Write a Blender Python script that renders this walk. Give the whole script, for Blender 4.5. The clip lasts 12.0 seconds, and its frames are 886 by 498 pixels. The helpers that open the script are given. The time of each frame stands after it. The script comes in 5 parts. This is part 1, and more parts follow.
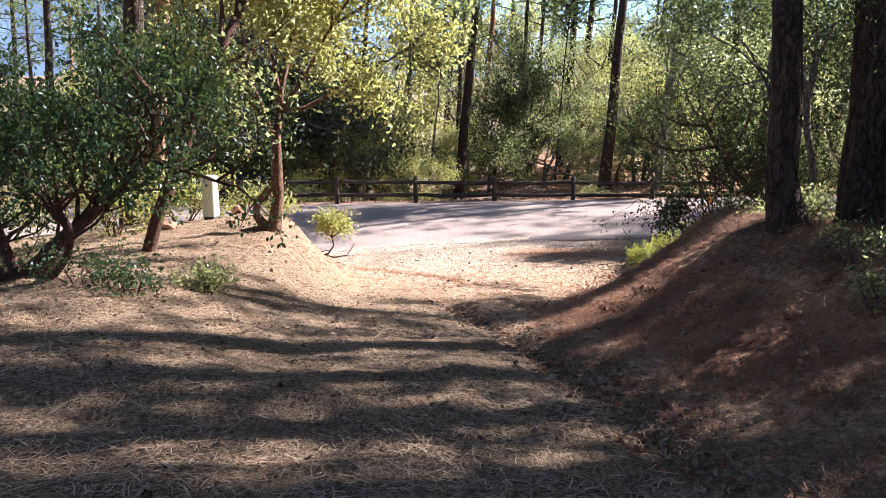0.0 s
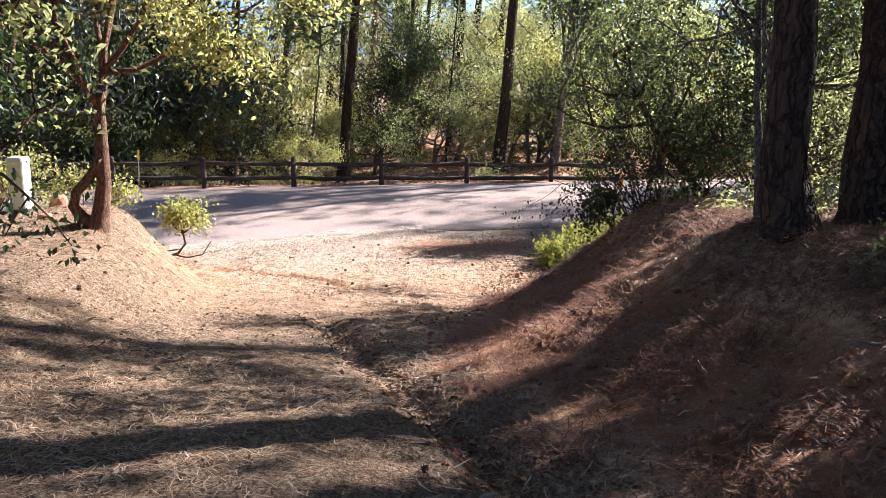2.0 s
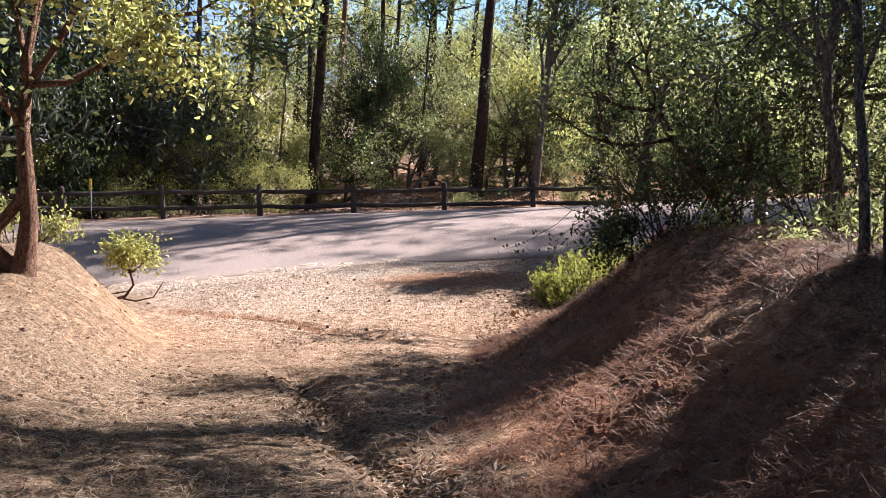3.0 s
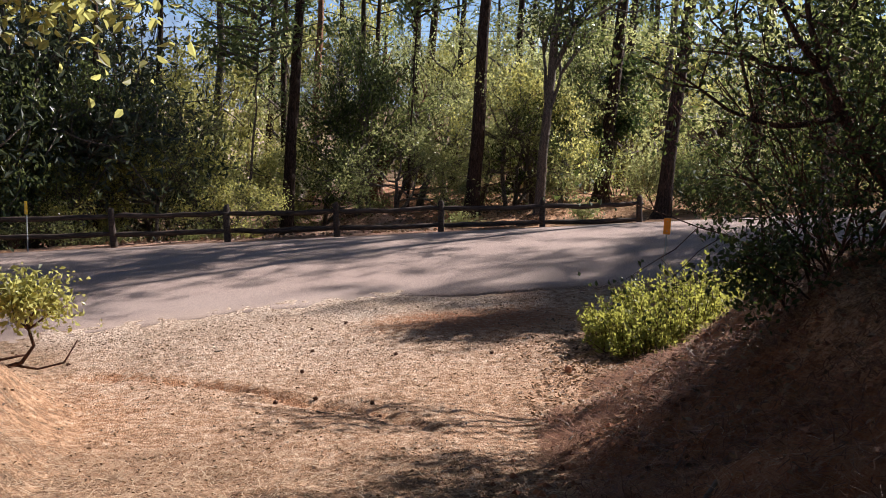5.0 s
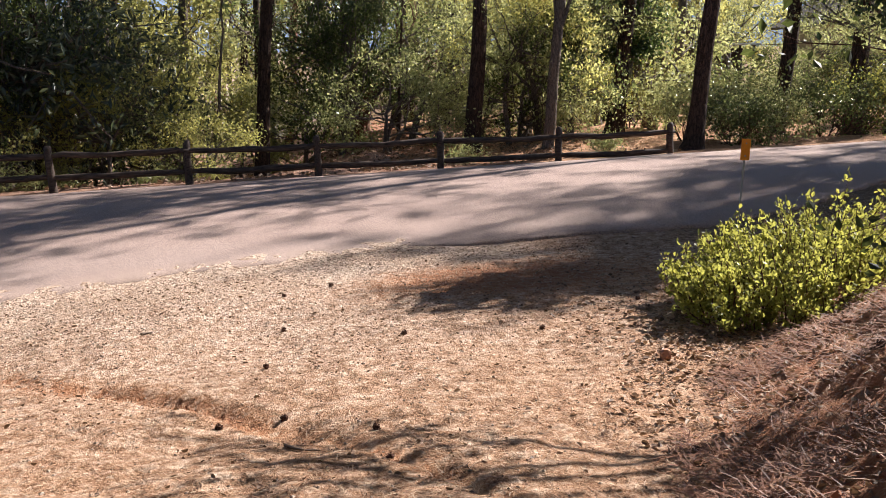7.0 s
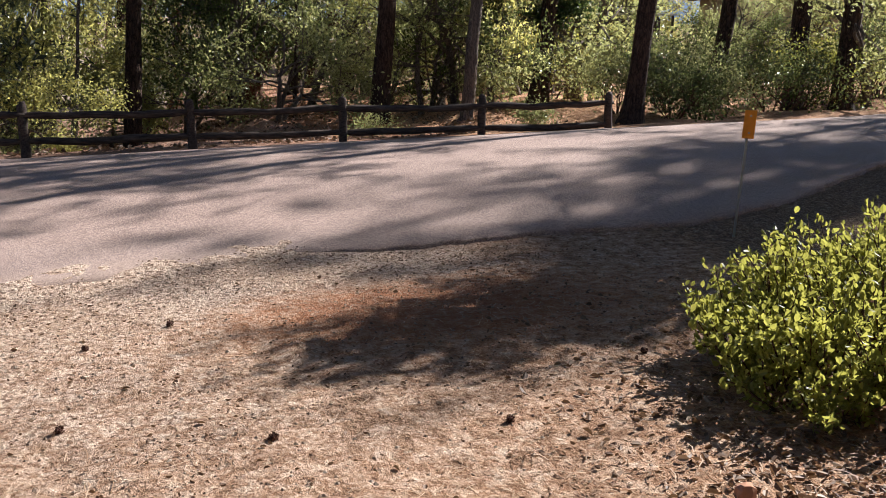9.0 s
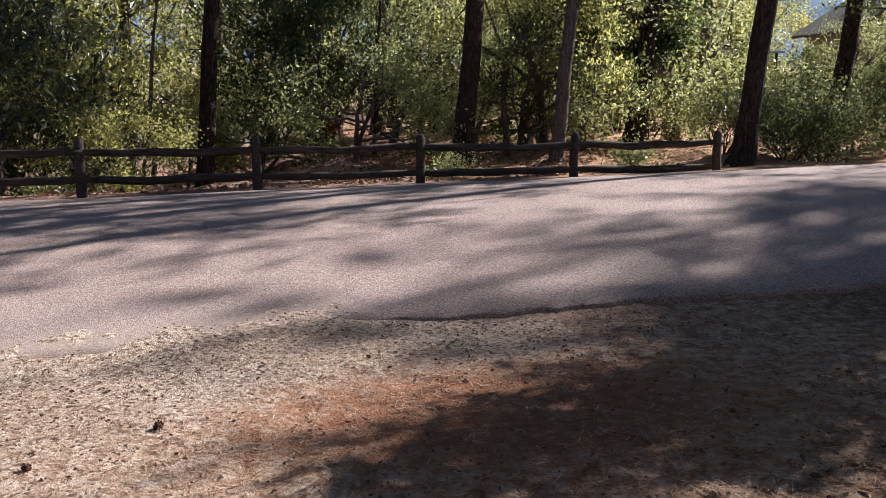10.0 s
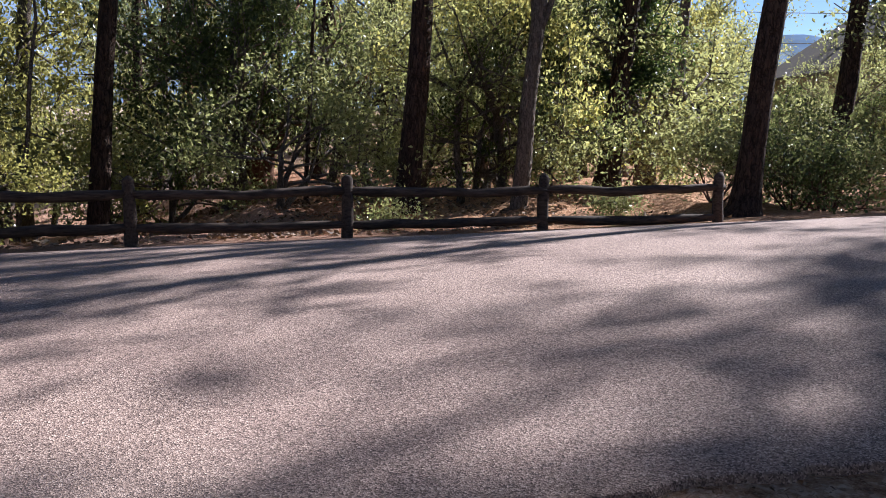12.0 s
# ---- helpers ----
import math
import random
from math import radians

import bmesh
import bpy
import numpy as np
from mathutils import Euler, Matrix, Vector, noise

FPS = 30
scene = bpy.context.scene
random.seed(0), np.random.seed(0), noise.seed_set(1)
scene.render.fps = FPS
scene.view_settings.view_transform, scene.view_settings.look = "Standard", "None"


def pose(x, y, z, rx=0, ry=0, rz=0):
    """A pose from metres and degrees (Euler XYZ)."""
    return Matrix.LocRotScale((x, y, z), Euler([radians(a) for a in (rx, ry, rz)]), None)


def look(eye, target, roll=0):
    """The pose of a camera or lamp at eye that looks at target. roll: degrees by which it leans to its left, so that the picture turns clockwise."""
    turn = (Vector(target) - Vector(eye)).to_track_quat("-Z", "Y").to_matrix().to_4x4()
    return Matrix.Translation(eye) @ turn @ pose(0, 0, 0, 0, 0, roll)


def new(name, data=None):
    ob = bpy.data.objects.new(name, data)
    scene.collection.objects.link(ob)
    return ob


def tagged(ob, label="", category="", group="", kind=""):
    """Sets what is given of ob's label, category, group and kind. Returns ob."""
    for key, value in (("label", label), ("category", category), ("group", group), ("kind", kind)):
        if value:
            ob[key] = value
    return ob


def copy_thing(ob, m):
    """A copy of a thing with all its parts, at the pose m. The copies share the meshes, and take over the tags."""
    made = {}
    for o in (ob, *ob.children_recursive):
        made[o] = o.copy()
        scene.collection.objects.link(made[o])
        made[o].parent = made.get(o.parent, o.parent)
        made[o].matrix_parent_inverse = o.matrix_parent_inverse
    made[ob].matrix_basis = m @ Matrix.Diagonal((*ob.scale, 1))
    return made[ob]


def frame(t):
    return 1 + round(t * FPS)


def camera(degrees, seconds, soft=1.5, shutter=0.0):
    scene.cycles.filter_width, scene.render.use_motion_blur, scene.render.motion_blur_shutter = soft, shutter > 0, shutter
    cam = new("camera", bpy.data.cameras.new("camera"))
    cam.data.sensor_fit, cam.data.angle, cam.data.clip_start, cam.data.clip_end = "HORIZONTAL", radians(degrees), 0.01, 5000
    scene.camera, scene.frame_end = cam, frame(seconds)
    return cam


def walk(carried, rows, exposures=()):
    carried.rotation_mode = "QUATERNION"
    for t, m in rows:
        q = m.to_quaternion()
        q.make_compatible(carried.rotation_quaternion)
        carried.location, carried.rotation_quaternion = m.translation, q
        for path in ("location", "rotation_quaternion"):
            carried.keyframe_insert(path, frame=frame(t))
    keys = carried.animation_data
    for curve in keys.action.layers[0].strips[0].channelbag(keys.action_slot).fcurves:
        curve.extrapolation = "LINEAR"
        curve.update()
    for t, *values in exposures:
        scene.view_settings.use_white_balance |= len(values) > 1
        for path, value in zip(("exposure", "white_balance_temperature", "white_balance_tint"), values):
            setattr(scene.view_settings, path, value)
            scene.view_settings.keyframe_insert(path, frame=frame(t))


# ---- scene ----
cam = camera(52.7, 12.0, 0.7)
PATH = [
    (0, (0.04, 0.249, 1.581), (0.008, 2.212, 1.2), 0.4),
    (0.5, (0.165, 0.904, 1.511), (0.168, 2.864, 1.115), 1.4),
    (1, (0.183, 1.568, 1.462), (0.189, 3.514, 1.002), 2.1),
    (1.5, (0.135, 2.196, 1.404), (0.244, 4.146, 0.974), 1.5),
    (2, (0.122, 3.019, 1.298), (0.343, 4.962, 0.878), 1.3),
    (2.1, (0.123, 3.144, 1.266), (0.353, 5.086, 0.845), 0.8),
    (2.5, (0.08, 3.809, 1.227), (0.382, 5.743, 0.817), 1.2),
    (3, (0.056, 4.737, 1.092), (0.347, 6.682, 0.729), 0.8),
    (3.5, (0.053, 5.68, 1.009), (0.407, 7.62, 0.676), -0.0),
    (5.3, (0.004, 8.802, 0.479), (0.345, 10.75, 0.175), 0.3),
    (5.5, (0.011, 9.109, 0.417), (0.307, 11.065, 0.121), 0.1),
    (6, (0.039, 10.015, 0.297), (0.358, 11.963, -0.029), -0.2),
    (6.5, (0.13, 10.79, 0.175), (0.444, 12.733, -0.183), -0.2),
    (7, (0.248, 11.654, -0.067), (0.621, 13.57, -0.501), -0.7),
    (8.8, (0.812, 14.384, -0.412), (1.397, 16.23, -0.916), -0.1),
    (9, (0.875, 14.727, -0.429), (1.452, 16.577, -0.924), 0.9),
    (9.5, (1.1, 15.484, -0.533), (1.591, 17.368, -0.99), 1.9),
    (10, (1.365, 16.33, -0.647), (1.761, 18.248, -1.054), 0.6),
    (10.5, (1.602, 17.143, -0.756), (2.02, 19.063, -1.131), 1.7),
    (11, (1.859, 18.017, -0.816), (2.316, 19.934, -1.159), 1.3),
    (11.5, (2.079, 18.832, -0.912), (2.606, 20.733, -1.243), 1.2),
    (12, (2.359, 19.599, -0.986), (2.851, 21.514, -1.289), 1.1),
]
walk(cam, [(t, look(eye, target, roll)) for t, eye, target, roll in PATH], [(0.0, 2.2, 5700, 10.5), (1.2, 2.2, 5700, 10.5), (2.5, 1.93, 5750, 11.5), (3.5, 1.6, 5800, 11.5), (5.5, 1.17, 6200, 13.5), (6.2, 1.17, 6200, 13.5), (7.0, 1.52, 6300, 13.5), (9.0, 1.3, 6100, 11.5), (10.0, 1.23, 5850, 12), (11.0, 1.23, 5700, 12.5), (12.0, 1.24, 5680, 13.5)])

# ---- light ----
SUN_AZ, SUN_EL = 65.0, 34.0
world = bpy.data.worlds.new("sky")
scene.world = world
world.use_nodes = True
wn = world.node_tree.nodes
sky = wn.new("ShaderNodeTexSky")
sky.sky_type, sky.sun_disc = "NISHITA", False
sky.altitude, sky.dust_density, sky.air_density, sky.ozone_density = 1800, 0.3, 0.72, 1.3
sky.sun_elevation, sky.sun_rotation = radians(SUN_EL), radians(SUN_AZ)
world.node_tree.links.new(sky.outputs[0], wn["Background"].inputs[0])
wn["Background"].inputs[1].default_value = 0.05
sun = new("sun", bpy.data.lights.new("sun", "SUN"))
sun.data.energy, sun.data.angle, sun.data.color = 5.0, radians(0.55), (1.0, 0.95, 0.87)
sun_way = Vector((math.sin(radians(SUN_AZ)) * math.cos(radians(SUN_EL)), math.cos(radians(SUN_AZ)) * math.cos(radians(SUN_EL)), math.sin(radians(SUN_EL))))
sun.matrix_world = look(sun_way * 60, (0, 0, 0))


# ---- materials ----
class Mat:
    """A small builder for node materials."""

    def __init__(self, name, rough=0.8, spec=0.3):
        self.m = bpy.data.materials.new(name)
        self.m.use_nodes = True
        self.n, self.l = self.m.node_tree.nodes, self.m.node_tree.links
        self.b = self.n["Principled BSDF"]
        self.b.inputs["Roughness"].default_value = rough
        self.b.inputs["Specular IOR Level"].default_value = spec
        self.pos = self.n.new("ShaderNodeTexCoord").outputs["Object"]

    def link(self, a, b):
        self.l.new(a, b)

    def put(self, value, socket):
        if isinstance(value, bpy.types.NodeSocket):
            self.l.new(value, socket)
        else:
            socket.default_value = value

    def mapped(self, sx, sy, sz):
        k = self.n.new("ShaderNodeMapping")
        k.inputs["Scale"].default_value = (sx, sy, sz)
        self.link(self.pos, k.inputs[0])
        return k.outputs[0]

    def noise(self, scale, detail=4, rough=0.6, vec=None):
        k = self.n.new("ShaderNodeTexNoise")
        k.inputs["Scale"].default_value, k.inputs["Detail"].default_value, k.inputs["Roughness"].default_value = scale, detail, rough
        self.link(vec or self.pos, k.inputs["Vector"])
        return k.outputs[0]

    def cells(self, scale, vec=None, out="Distance", feature="F1"):
        k = self.n.new("ShaderNodeTexVoronoi")
        k.feature = feature
        k.inputs["Scale"].default_value = scale
        self.link(vec or self.pos, k.inputs["Vector"])
        return k.outputs[out]

    def ramp(self, fac, stops):
        k = self.n.new("ShaderNodeValToRGB")
        e = k.color_ramp.elements
        while len(e) < len(stops):
            e.new(0.5)
        for s, (p, c) in zip(e, stops):
            s.position, s.color = p, (*c, 1) if len(c) == 3 else c
        self.link(fac, k.inputs[0])
        return k.outputs[0]

    def grey(self, fac, a, b, lo=0.0, hi=1.0):
        k = self.n.new("ShaderNodeMapRange")
        k.inputs[1].default_value, k.inputs[2].default_value, k.inputs[3].default_value, k.inputs[4].default_value = a, b, lo, hi
        self.link(fac, k.inputs[0])
        return k.outputs[0]

    def mix(self, fac, a, b, how="MIX"):
        k = self.n.new("ShaderNodeMix")
        k.data_type, k.blend_type = "RGBA", how
        self.put(fac, k.inputs[0])
        self.put(a if isinstance(a, bpy.types.NodeSocket) else (*a, 1), k.inputs[6])
        self.put(b if isinstance(b, bpy.types.NodeSocket) else (*b, 1), k.inputs[7])
        return k.outputs[2]

    def math(self, how, a, b):
        k = self.n.new("ShaderNodeMath")
        k.operation = how
        self.put(a, k.inputs[0])
        self.put(b, k.inputs[1])
        return k.outputs[0]

    def attr(self, name):
        k = self.n.new("ShaderNodeAttribute")
        k.attribute_name = name
        return k.outputs["Fac"]

    def island(self):
        return self.n.new("ShaderNodeNewGeometry").outputs["Random Per Island"]

    def each(self):
        return self.n.new("ShaderNodeObjectInfo").outputs["Random"]

    def base(self, c):
        self.put(c if isinstance(c, bpy.types.NodeSocket) else (*c, 1), self.b.inputs["Base Color"])
        return self

    def bump(self, fac, strength=0.5, distance=0.02):
        k = self.n.new("ShaderNodeBump")
        k.inputs["Strength"].default_value, k.inputs["Distance"].default_value = strength, distance
        self.link(fac, k.inputs["Height"])
        self.link(k.outputs[0], self.b.inputs["Normal"])
        return self


def ground_mat():
    m = Mat("earth_and_litter", 0.95, 0.15)
    fine, mid, big = m.noise(55, 6, 0.75), m.noise(9, 5, 0.65), m.noise(1.3, 4)
    streak = m.noise(30, 5, 0.7, m.mapped(1.0, 0.45, 1.0))
    clod = m.noise(15, 4, 0.6)
    litter = m.ramp(m.math("ADD", m.math("MULTIPLY", fine, 0.6), m.math("MULTIPLY", streak, 0.4)),
                    [(0.36, (0.030, 0.018, 0.012)), (0.47, (0.17, 0.105, 0.066)), (0.56, (0.40, 0.265, 0.17)), (0.66, (0.70, 0.54, 0.38))])
    soil = m.ramp(m.math("ADD", m.math("MULTIPLY", fine, 0.5), m.math("MULTIPLY", mid, 0.5)),
                  [(0.32, (0.14, 0.048, 0.022)), (0.46, (0.43, 0.205, 0.105)), (0.62, (0.74, 0.49, 0.31))])
    gravel_c = m.cells(42, out="Color")
    gk = m.n.new("ShaderNodeSeparateColor")
    m.link(gravel_c, gk.inputs[0])
    gravel = m.ramp(gk.outputs[0], [(0.0, (0.17, 0.105, 0.075)), (0.33, (0.52, 0.365, 0.27)), (1.0, (0.77, 0.615, 0.49))])
    soil_m = m.grey(m.math("ADD", m.attr("soil"), m.math("MULTIPLY", m.math("SUBTRACT", mid, 0.5), 1.6)), 0.3, 0.75)
    gravel_m = m.grey(m.math("ADD", m.attr("gravel"), m.math("MULTIPLY", m.math("SUBTRACT", mid, 0.5), 1.3)), 0.35, 0.75)
    c = m.mix(gravel_m, m.mix(soil_m, litter, soil), gravel)
    c = m.mix(m.grey(big, 0.4, 0.7, 0.0, 0.25), c, (0.66, 0.54, 0.42), "MULTIPLY")
    c = m.mix(m.grey(m.attr("soil"), 0.75, 1.0, 0.0, 0.6), c, (0.27, 0.095, 0.045))
    c = m.mix(m.grey(clod, 0.58, 0.68, 0.0, 0.40), c, (0.28, 0.14, 0.08))
    c = m.mix(m.grey(clod, 0.40, 0.33, 0.0, 0.40), c, (0.70, 0.56, 0.42))
    m.base(c)
    return m.bump(m.math("ADD", m.math("ADD", fine, streak), m.math("ADD", m.math("MULTIPLY", mid, 1.2), clod)), 1.0, 0.04).m


def asphalt_mat():
    m = Mat("chip_seal_asphalt", 0.85, 0.3)
    k = m.n.new("ShaderNodeSeparateColor")
    m.link(m.cells(125, out="Color"), k.inputs[0])
    chips = m.ramp(k.outputs[0], [(0.0, (0.095, 0.066, 0.056)), (0.40, (0.265, 0.183, 0.155)), (0.8, (0.42, 0.30, 0.25)), (1.0, (0.61, 0.465, 0.39))])
    c = m.mix(m.grey(m.noise(0.7, 4), 0.3, 0.7, 0.0, 0.35), chips, (0.80, 0.76, 0.76), "MULTIPLY")
    wear = m.noise(0.5, 3, 0.5, m.mapped(0.15, 1.6, 1))
    c = m.mix(m.grey(wear, 0.45, 0.7, 0, 0.25), c, (0.36, 0.29, 0.26))
    dust = m.grey(m.math("ADD", m.attr("dust"), m.math("MULTIPLY", m.math("SUBTRACT", m.noise(6, 5), 0.5), 1.2)), 0.40, 0.95, 0.0, 0.7)
    m.base(m.mix(dust, c, m.ramp(m.noise(60, 5, 0.75), [(0.38, (0.19, 0.13, 0.105)), (0.52, (0.40, 0.29, 0.235)), (0.68, (0.58, 0.45, 0.37))])))
    return m.bump(m.math("ADD", m.cells(125), m.math("MULTIPLY", m.noise(150), 0.5)), 0.4, 0.010).m


def bark_mat(name, dark, light, scale=1.0, spread=(0.42, 0.60)):
    m = Mat(name, 0.95, 0.15)
    wav = m.n.new("ShaderNodeVectorMath")
    wob = m.n.new("ShaderNodeTexNoise")
    wob.inputs["Scale"].default_value = 9 * scale
    m.link(m.pos, wob.inputs["Vector"])
    wav.operation = "MULTIPLY_ADD"
    m.link(wob.outputs["Color"], wav.inputs[0])
    wav.inputs[1].default_value = (0.14, 0.14, 0.10)
    m.link(m.mapped(1, 1, 0.17), wav.inputs[2])
    plates = m.cells(12 * scale, wav.outputs[0], "Distance", "DISTANCE_TO_EDGE")
    grain = m.noise(26 * scale, 6, 0.7, m.mapped(1, 1, 0.22))
    c = m.ramp(grain, [(spread[0] - 0.1, dark), (spread[1], light)])
    c = m.mix(m.grey(plates, 0.0, 0.12, 0.6, 0.0), c, tuple(v * 0.35 for v in dark))
    m.base(c)
    return m.bump(m.math("ADD", m.grey(plates, 0, 0.15), m.math("MULTIPLY", grain, 0.7)), 0.9, 0.03 / scale).m


def leaf_mat(name, stops, through_c, share=0.45, rough=0.45):
    m = Mat(name, rough, 0.35)
    pick = m.math("ADD", m.math("MULTIPLY", m.island(), 0.75), m.math("MULTIPLY", m.each(), 0.25))
    c = m.ramp(pick, stops)
    c = m.mix(m.grey(m.each(), 0.0, 0.7, 0.50, 0.0), c, (0.30, 0.38, 0.34), "MULTIPLY")
    m.base(c)
    tr = m.n.new("ShaderNodeBsdfTranslucent")
    m.link(m.mix(0.55, c, through_c), tr.inputs[0])
    mx = m.n.new("ShaderNodeMixShader")
    mx.inputs[0].default_value = share
    m.link(m.b.outputs[0], mx.inputs[1])
    m.link(tr.outputs[0], mx.inputs[2])
    m.link(mx.outputs[0], m.n["Material Output"].inputs[0])
    return m.m


def plain_mat(name, c, rough=0.6, spec=0.4, metal=0.0, spot=(0.6, 0.6, 0.6), scale=14.0, amount=0.5):
    m = Mat(name, rough, spec)
    m.b.inputs["Metallic"].default_value = metal
    n = m.noise(scale, 5, 0.65)
    m.base(m.mix(m.grey(n, 0.42, 0.72, 0, amount), c, tuple(a * b for a, b in zip(c, spot))))
    return m.bump(m.noise(scale * 5, 4), 0.3, 0.005).m


def weathered_mat(name, dark, light):
    m = Mat(name, 0.85, 0.2)
    g = m.noise(30, 6, 0.7, m.mapped(0.12, 1, 1))
    c = m.ramp(g, [(0.35, dark), (0.62, light)])
    m.base(m.mix(m.grey(m.noise(3, 4), 0.45, 0.7, 0, 0.5), c, tuple(v * 0.55 for v in dark)))
    return m.bump(g, 0.6, 0.01).m


GROUND, ASPHALT = ground_mat(), asphalt_mat()
# Extra dark: the trunks' backlit shade is put into this bark colour.
BARK_PINE = bark_mat("backlit_pine_bark", (0.022, 0.016, 0.013), (0.10, 0.062, 0.045))
BARK_RED = bark_mat("red_pine_bark", (0.11, 0.055, 0.035), (0.38, 0.19, 0.11))
BARK_OAK = bark_mat("grey_oak_bark", (0.07, 0.058, 0.048), (0.24, 0.19, 0.155), 1.6)
BARK_MANZ = bark_mat("manzanita_bark", (0.05, 0.026, 0.02), (0.17, 0.085, 0.06), 2.2)
BARK_MAD = bark_mat("peeling_red_bark", (0.075, 0.034, 0.022), (0.25, 0.135, 0.088), 2.0)
TWIG = plain_mat("dry_twig", (0.20, 0.15, 0.12), 0.9, 0.1)
LEAF_OAK = leaf_mat("oak_leaf", [(0.0, (0.016, 0.024, 0.012)), (0.40, (0.06, 0.07, 0.030)), (0.70, (0.24, 0.25, 0.105)), (1.0, (0.48, 0.47, 0.23))], (0.74, 0.74, 0.28), 0.48, 0.30)
LEAF_YELLOW = leaf_mat("yellowing_oak_leaf", [(0.0, (0.025, 0.03, 0.013)), (0.4, (0.11, 0.11, 0.034)), (0.72, (0.35, 0.33, 0.09)), (1.0, (0.60, 0.50, 0.15))], (0.84, 0.78, 0.26), 0.54, 0.32)
LEAF_DARK = leaf_mat("manzanita_leaf", [(0.0, (0.012, 0.028, 0.014)), (0.6, (0.032, 0.064, 0.025)), (1.0, (0.10, 0.14, 0.055))], (0.25, 0.33, 0.07), 0.28, 0.4)
# Backlit shade on the thicket is put into this darker leaf colour.
LEAF_THICKET = leaf_mat("shaded_thicket_leaf", [(0.0, (0.012, 0.022, 0.010)), (0.6, (0.035, 0.052, 0.020)), (0.92, (0.09, 0.105, 0.035)), (1.0, (0.24, 0.22, 0.06))], (0.22, 0.26, 0.06), 0.30, 0.55)
LEAF_BRIGHT = leaf_mat("bright_shrub_leaf", [(0.0, (0.05, 0.06, 0.016)), (0.45, (0.19, 0.195, 0.045)), (0.88, (0.38, 0.36, 0.09)), (1.0, (0.60, 0.56, 0.32))], (0.66, 0.62, 0.12), 0.46)
LEAF_JUNIPER = leaf_mat("juniper_scale", [(0.0, (0.012, 0.018, 0.012)), (0.6, (0.035, 0.045, 0.028)), (0.9, (0.09, 0.10, 0.06)), (1.0, (0.22, 0.23, 0.15))], (0.20, 0.23, 0.10), 0.25, 0.35)
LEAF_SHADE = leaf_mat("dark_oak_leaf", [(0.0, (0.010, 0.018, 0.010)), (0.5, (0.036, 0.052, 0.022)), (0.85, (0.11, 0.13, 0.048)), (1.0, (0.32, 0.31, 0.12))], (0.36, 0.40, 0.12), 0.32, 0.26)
NEEDLE = leaf_mat("pine_needle", [(0.0, (0.04, 0.06, 0.025)), (0.5, (0.085, 0.12, 0.045)), (1.0, (0.18, 0.20, 0.07))], (0.45, 0.50, 0.14), 0.38)
STRAW = leaf_mat("dry_needle", [(0.0, (0.08, 0.036, 0.021)), (0.45, (0.25, 0.14, 0.083)), (0.8, (0.43, 0.285, 0.18)), (1.0, (0.64, 0.48, 0.34))], (0.5, 0.35, 0.2), 0.15, 0.6)
REDSTRAW = leaf_mat("red_brown_needle", [(0.0, (0.05, 0.02, 0.012)), (0.45, (0.18, 0.064, 0.031)), (0.8, (0.34, 0.15, 0.076)), (1.0, (0.52, 0.32, 0.19))], (0.4, 0.22, 0.12), 0.15, 0.6)
DEADLEAF = leaf_mat("dead_leaf", [(0.0, (0.08, 0.04, 0.024)), (0.5, (0.26, 0.145, 0.085)), (1.0, (0.55, 0.41, 0.29))], (0.4, 0.22, 0.1), 0.15, 0.6)
RAILWOOD = weathered_mat("weathered_fence_wood", (0.030, 0.021, 0.017), (0.105, 0.074, 0.058))
CLOD = leaf_mat("red_earth_clod", [(0.0, (0.10, 0.035, 0.018)), (0.5, (0.27, 0.10, 0.05)), (1.0, (0.46, 0.22, 0.12))], (0.3, 0.12, 0.06), 0.0, 0.95)
STONE_M = plain_mat("red_sandstone", (0.42, 0.22, 0.14), 0.9, 0.2, spot=(0.6, 0.5, 0.45), scale=9)
PEBBLE = leaf_mat("pebble", [(0.0, (0.14, 0.085, 0.06)), (0.5, (0.38, 0.26, 0.19)), (1.0, (0.60, 0.49, 0.40))], (0.3, 0.2, 0.15), 0.0, 0.85)


# ---- mesh tools ----
RNG = np.random.RandomState(11)
TABLE = np.random.RandomState(5).rand(256, 256)


def vnoise(x, y):
    """Smooth value noise from 0 to 1."""
    x, y = np.asarray(x, float), np.asarray(y, float)
    xi, yi = np.floor(x).astype(int), np.floor(y).astype(int)
    fx, fy = x - xi, y - yi
    fx, fy = fx * fx * (3 - 2 * fx), fy * fy * (3 - 2 * fy)
    a, b = TABLE[xi % 256, yi % 256], TABLE[(xi + 1) % 256, yi % 256]
    c, d = TABLE[xi % 256, (yi + 1) % 256], TABLE[(xi + 1) % 256, (yi + 1) % 256]
    return (a * (1 - fx) + b * fx) * (1 - fy) + (c * (1 - fx) + d * fx) * fy


def step(a, b, v):
    s = np.clip((np.asarray(v, float) - a) / (b - a), 0, 1)
    return s * s * (3 - 2 * s)


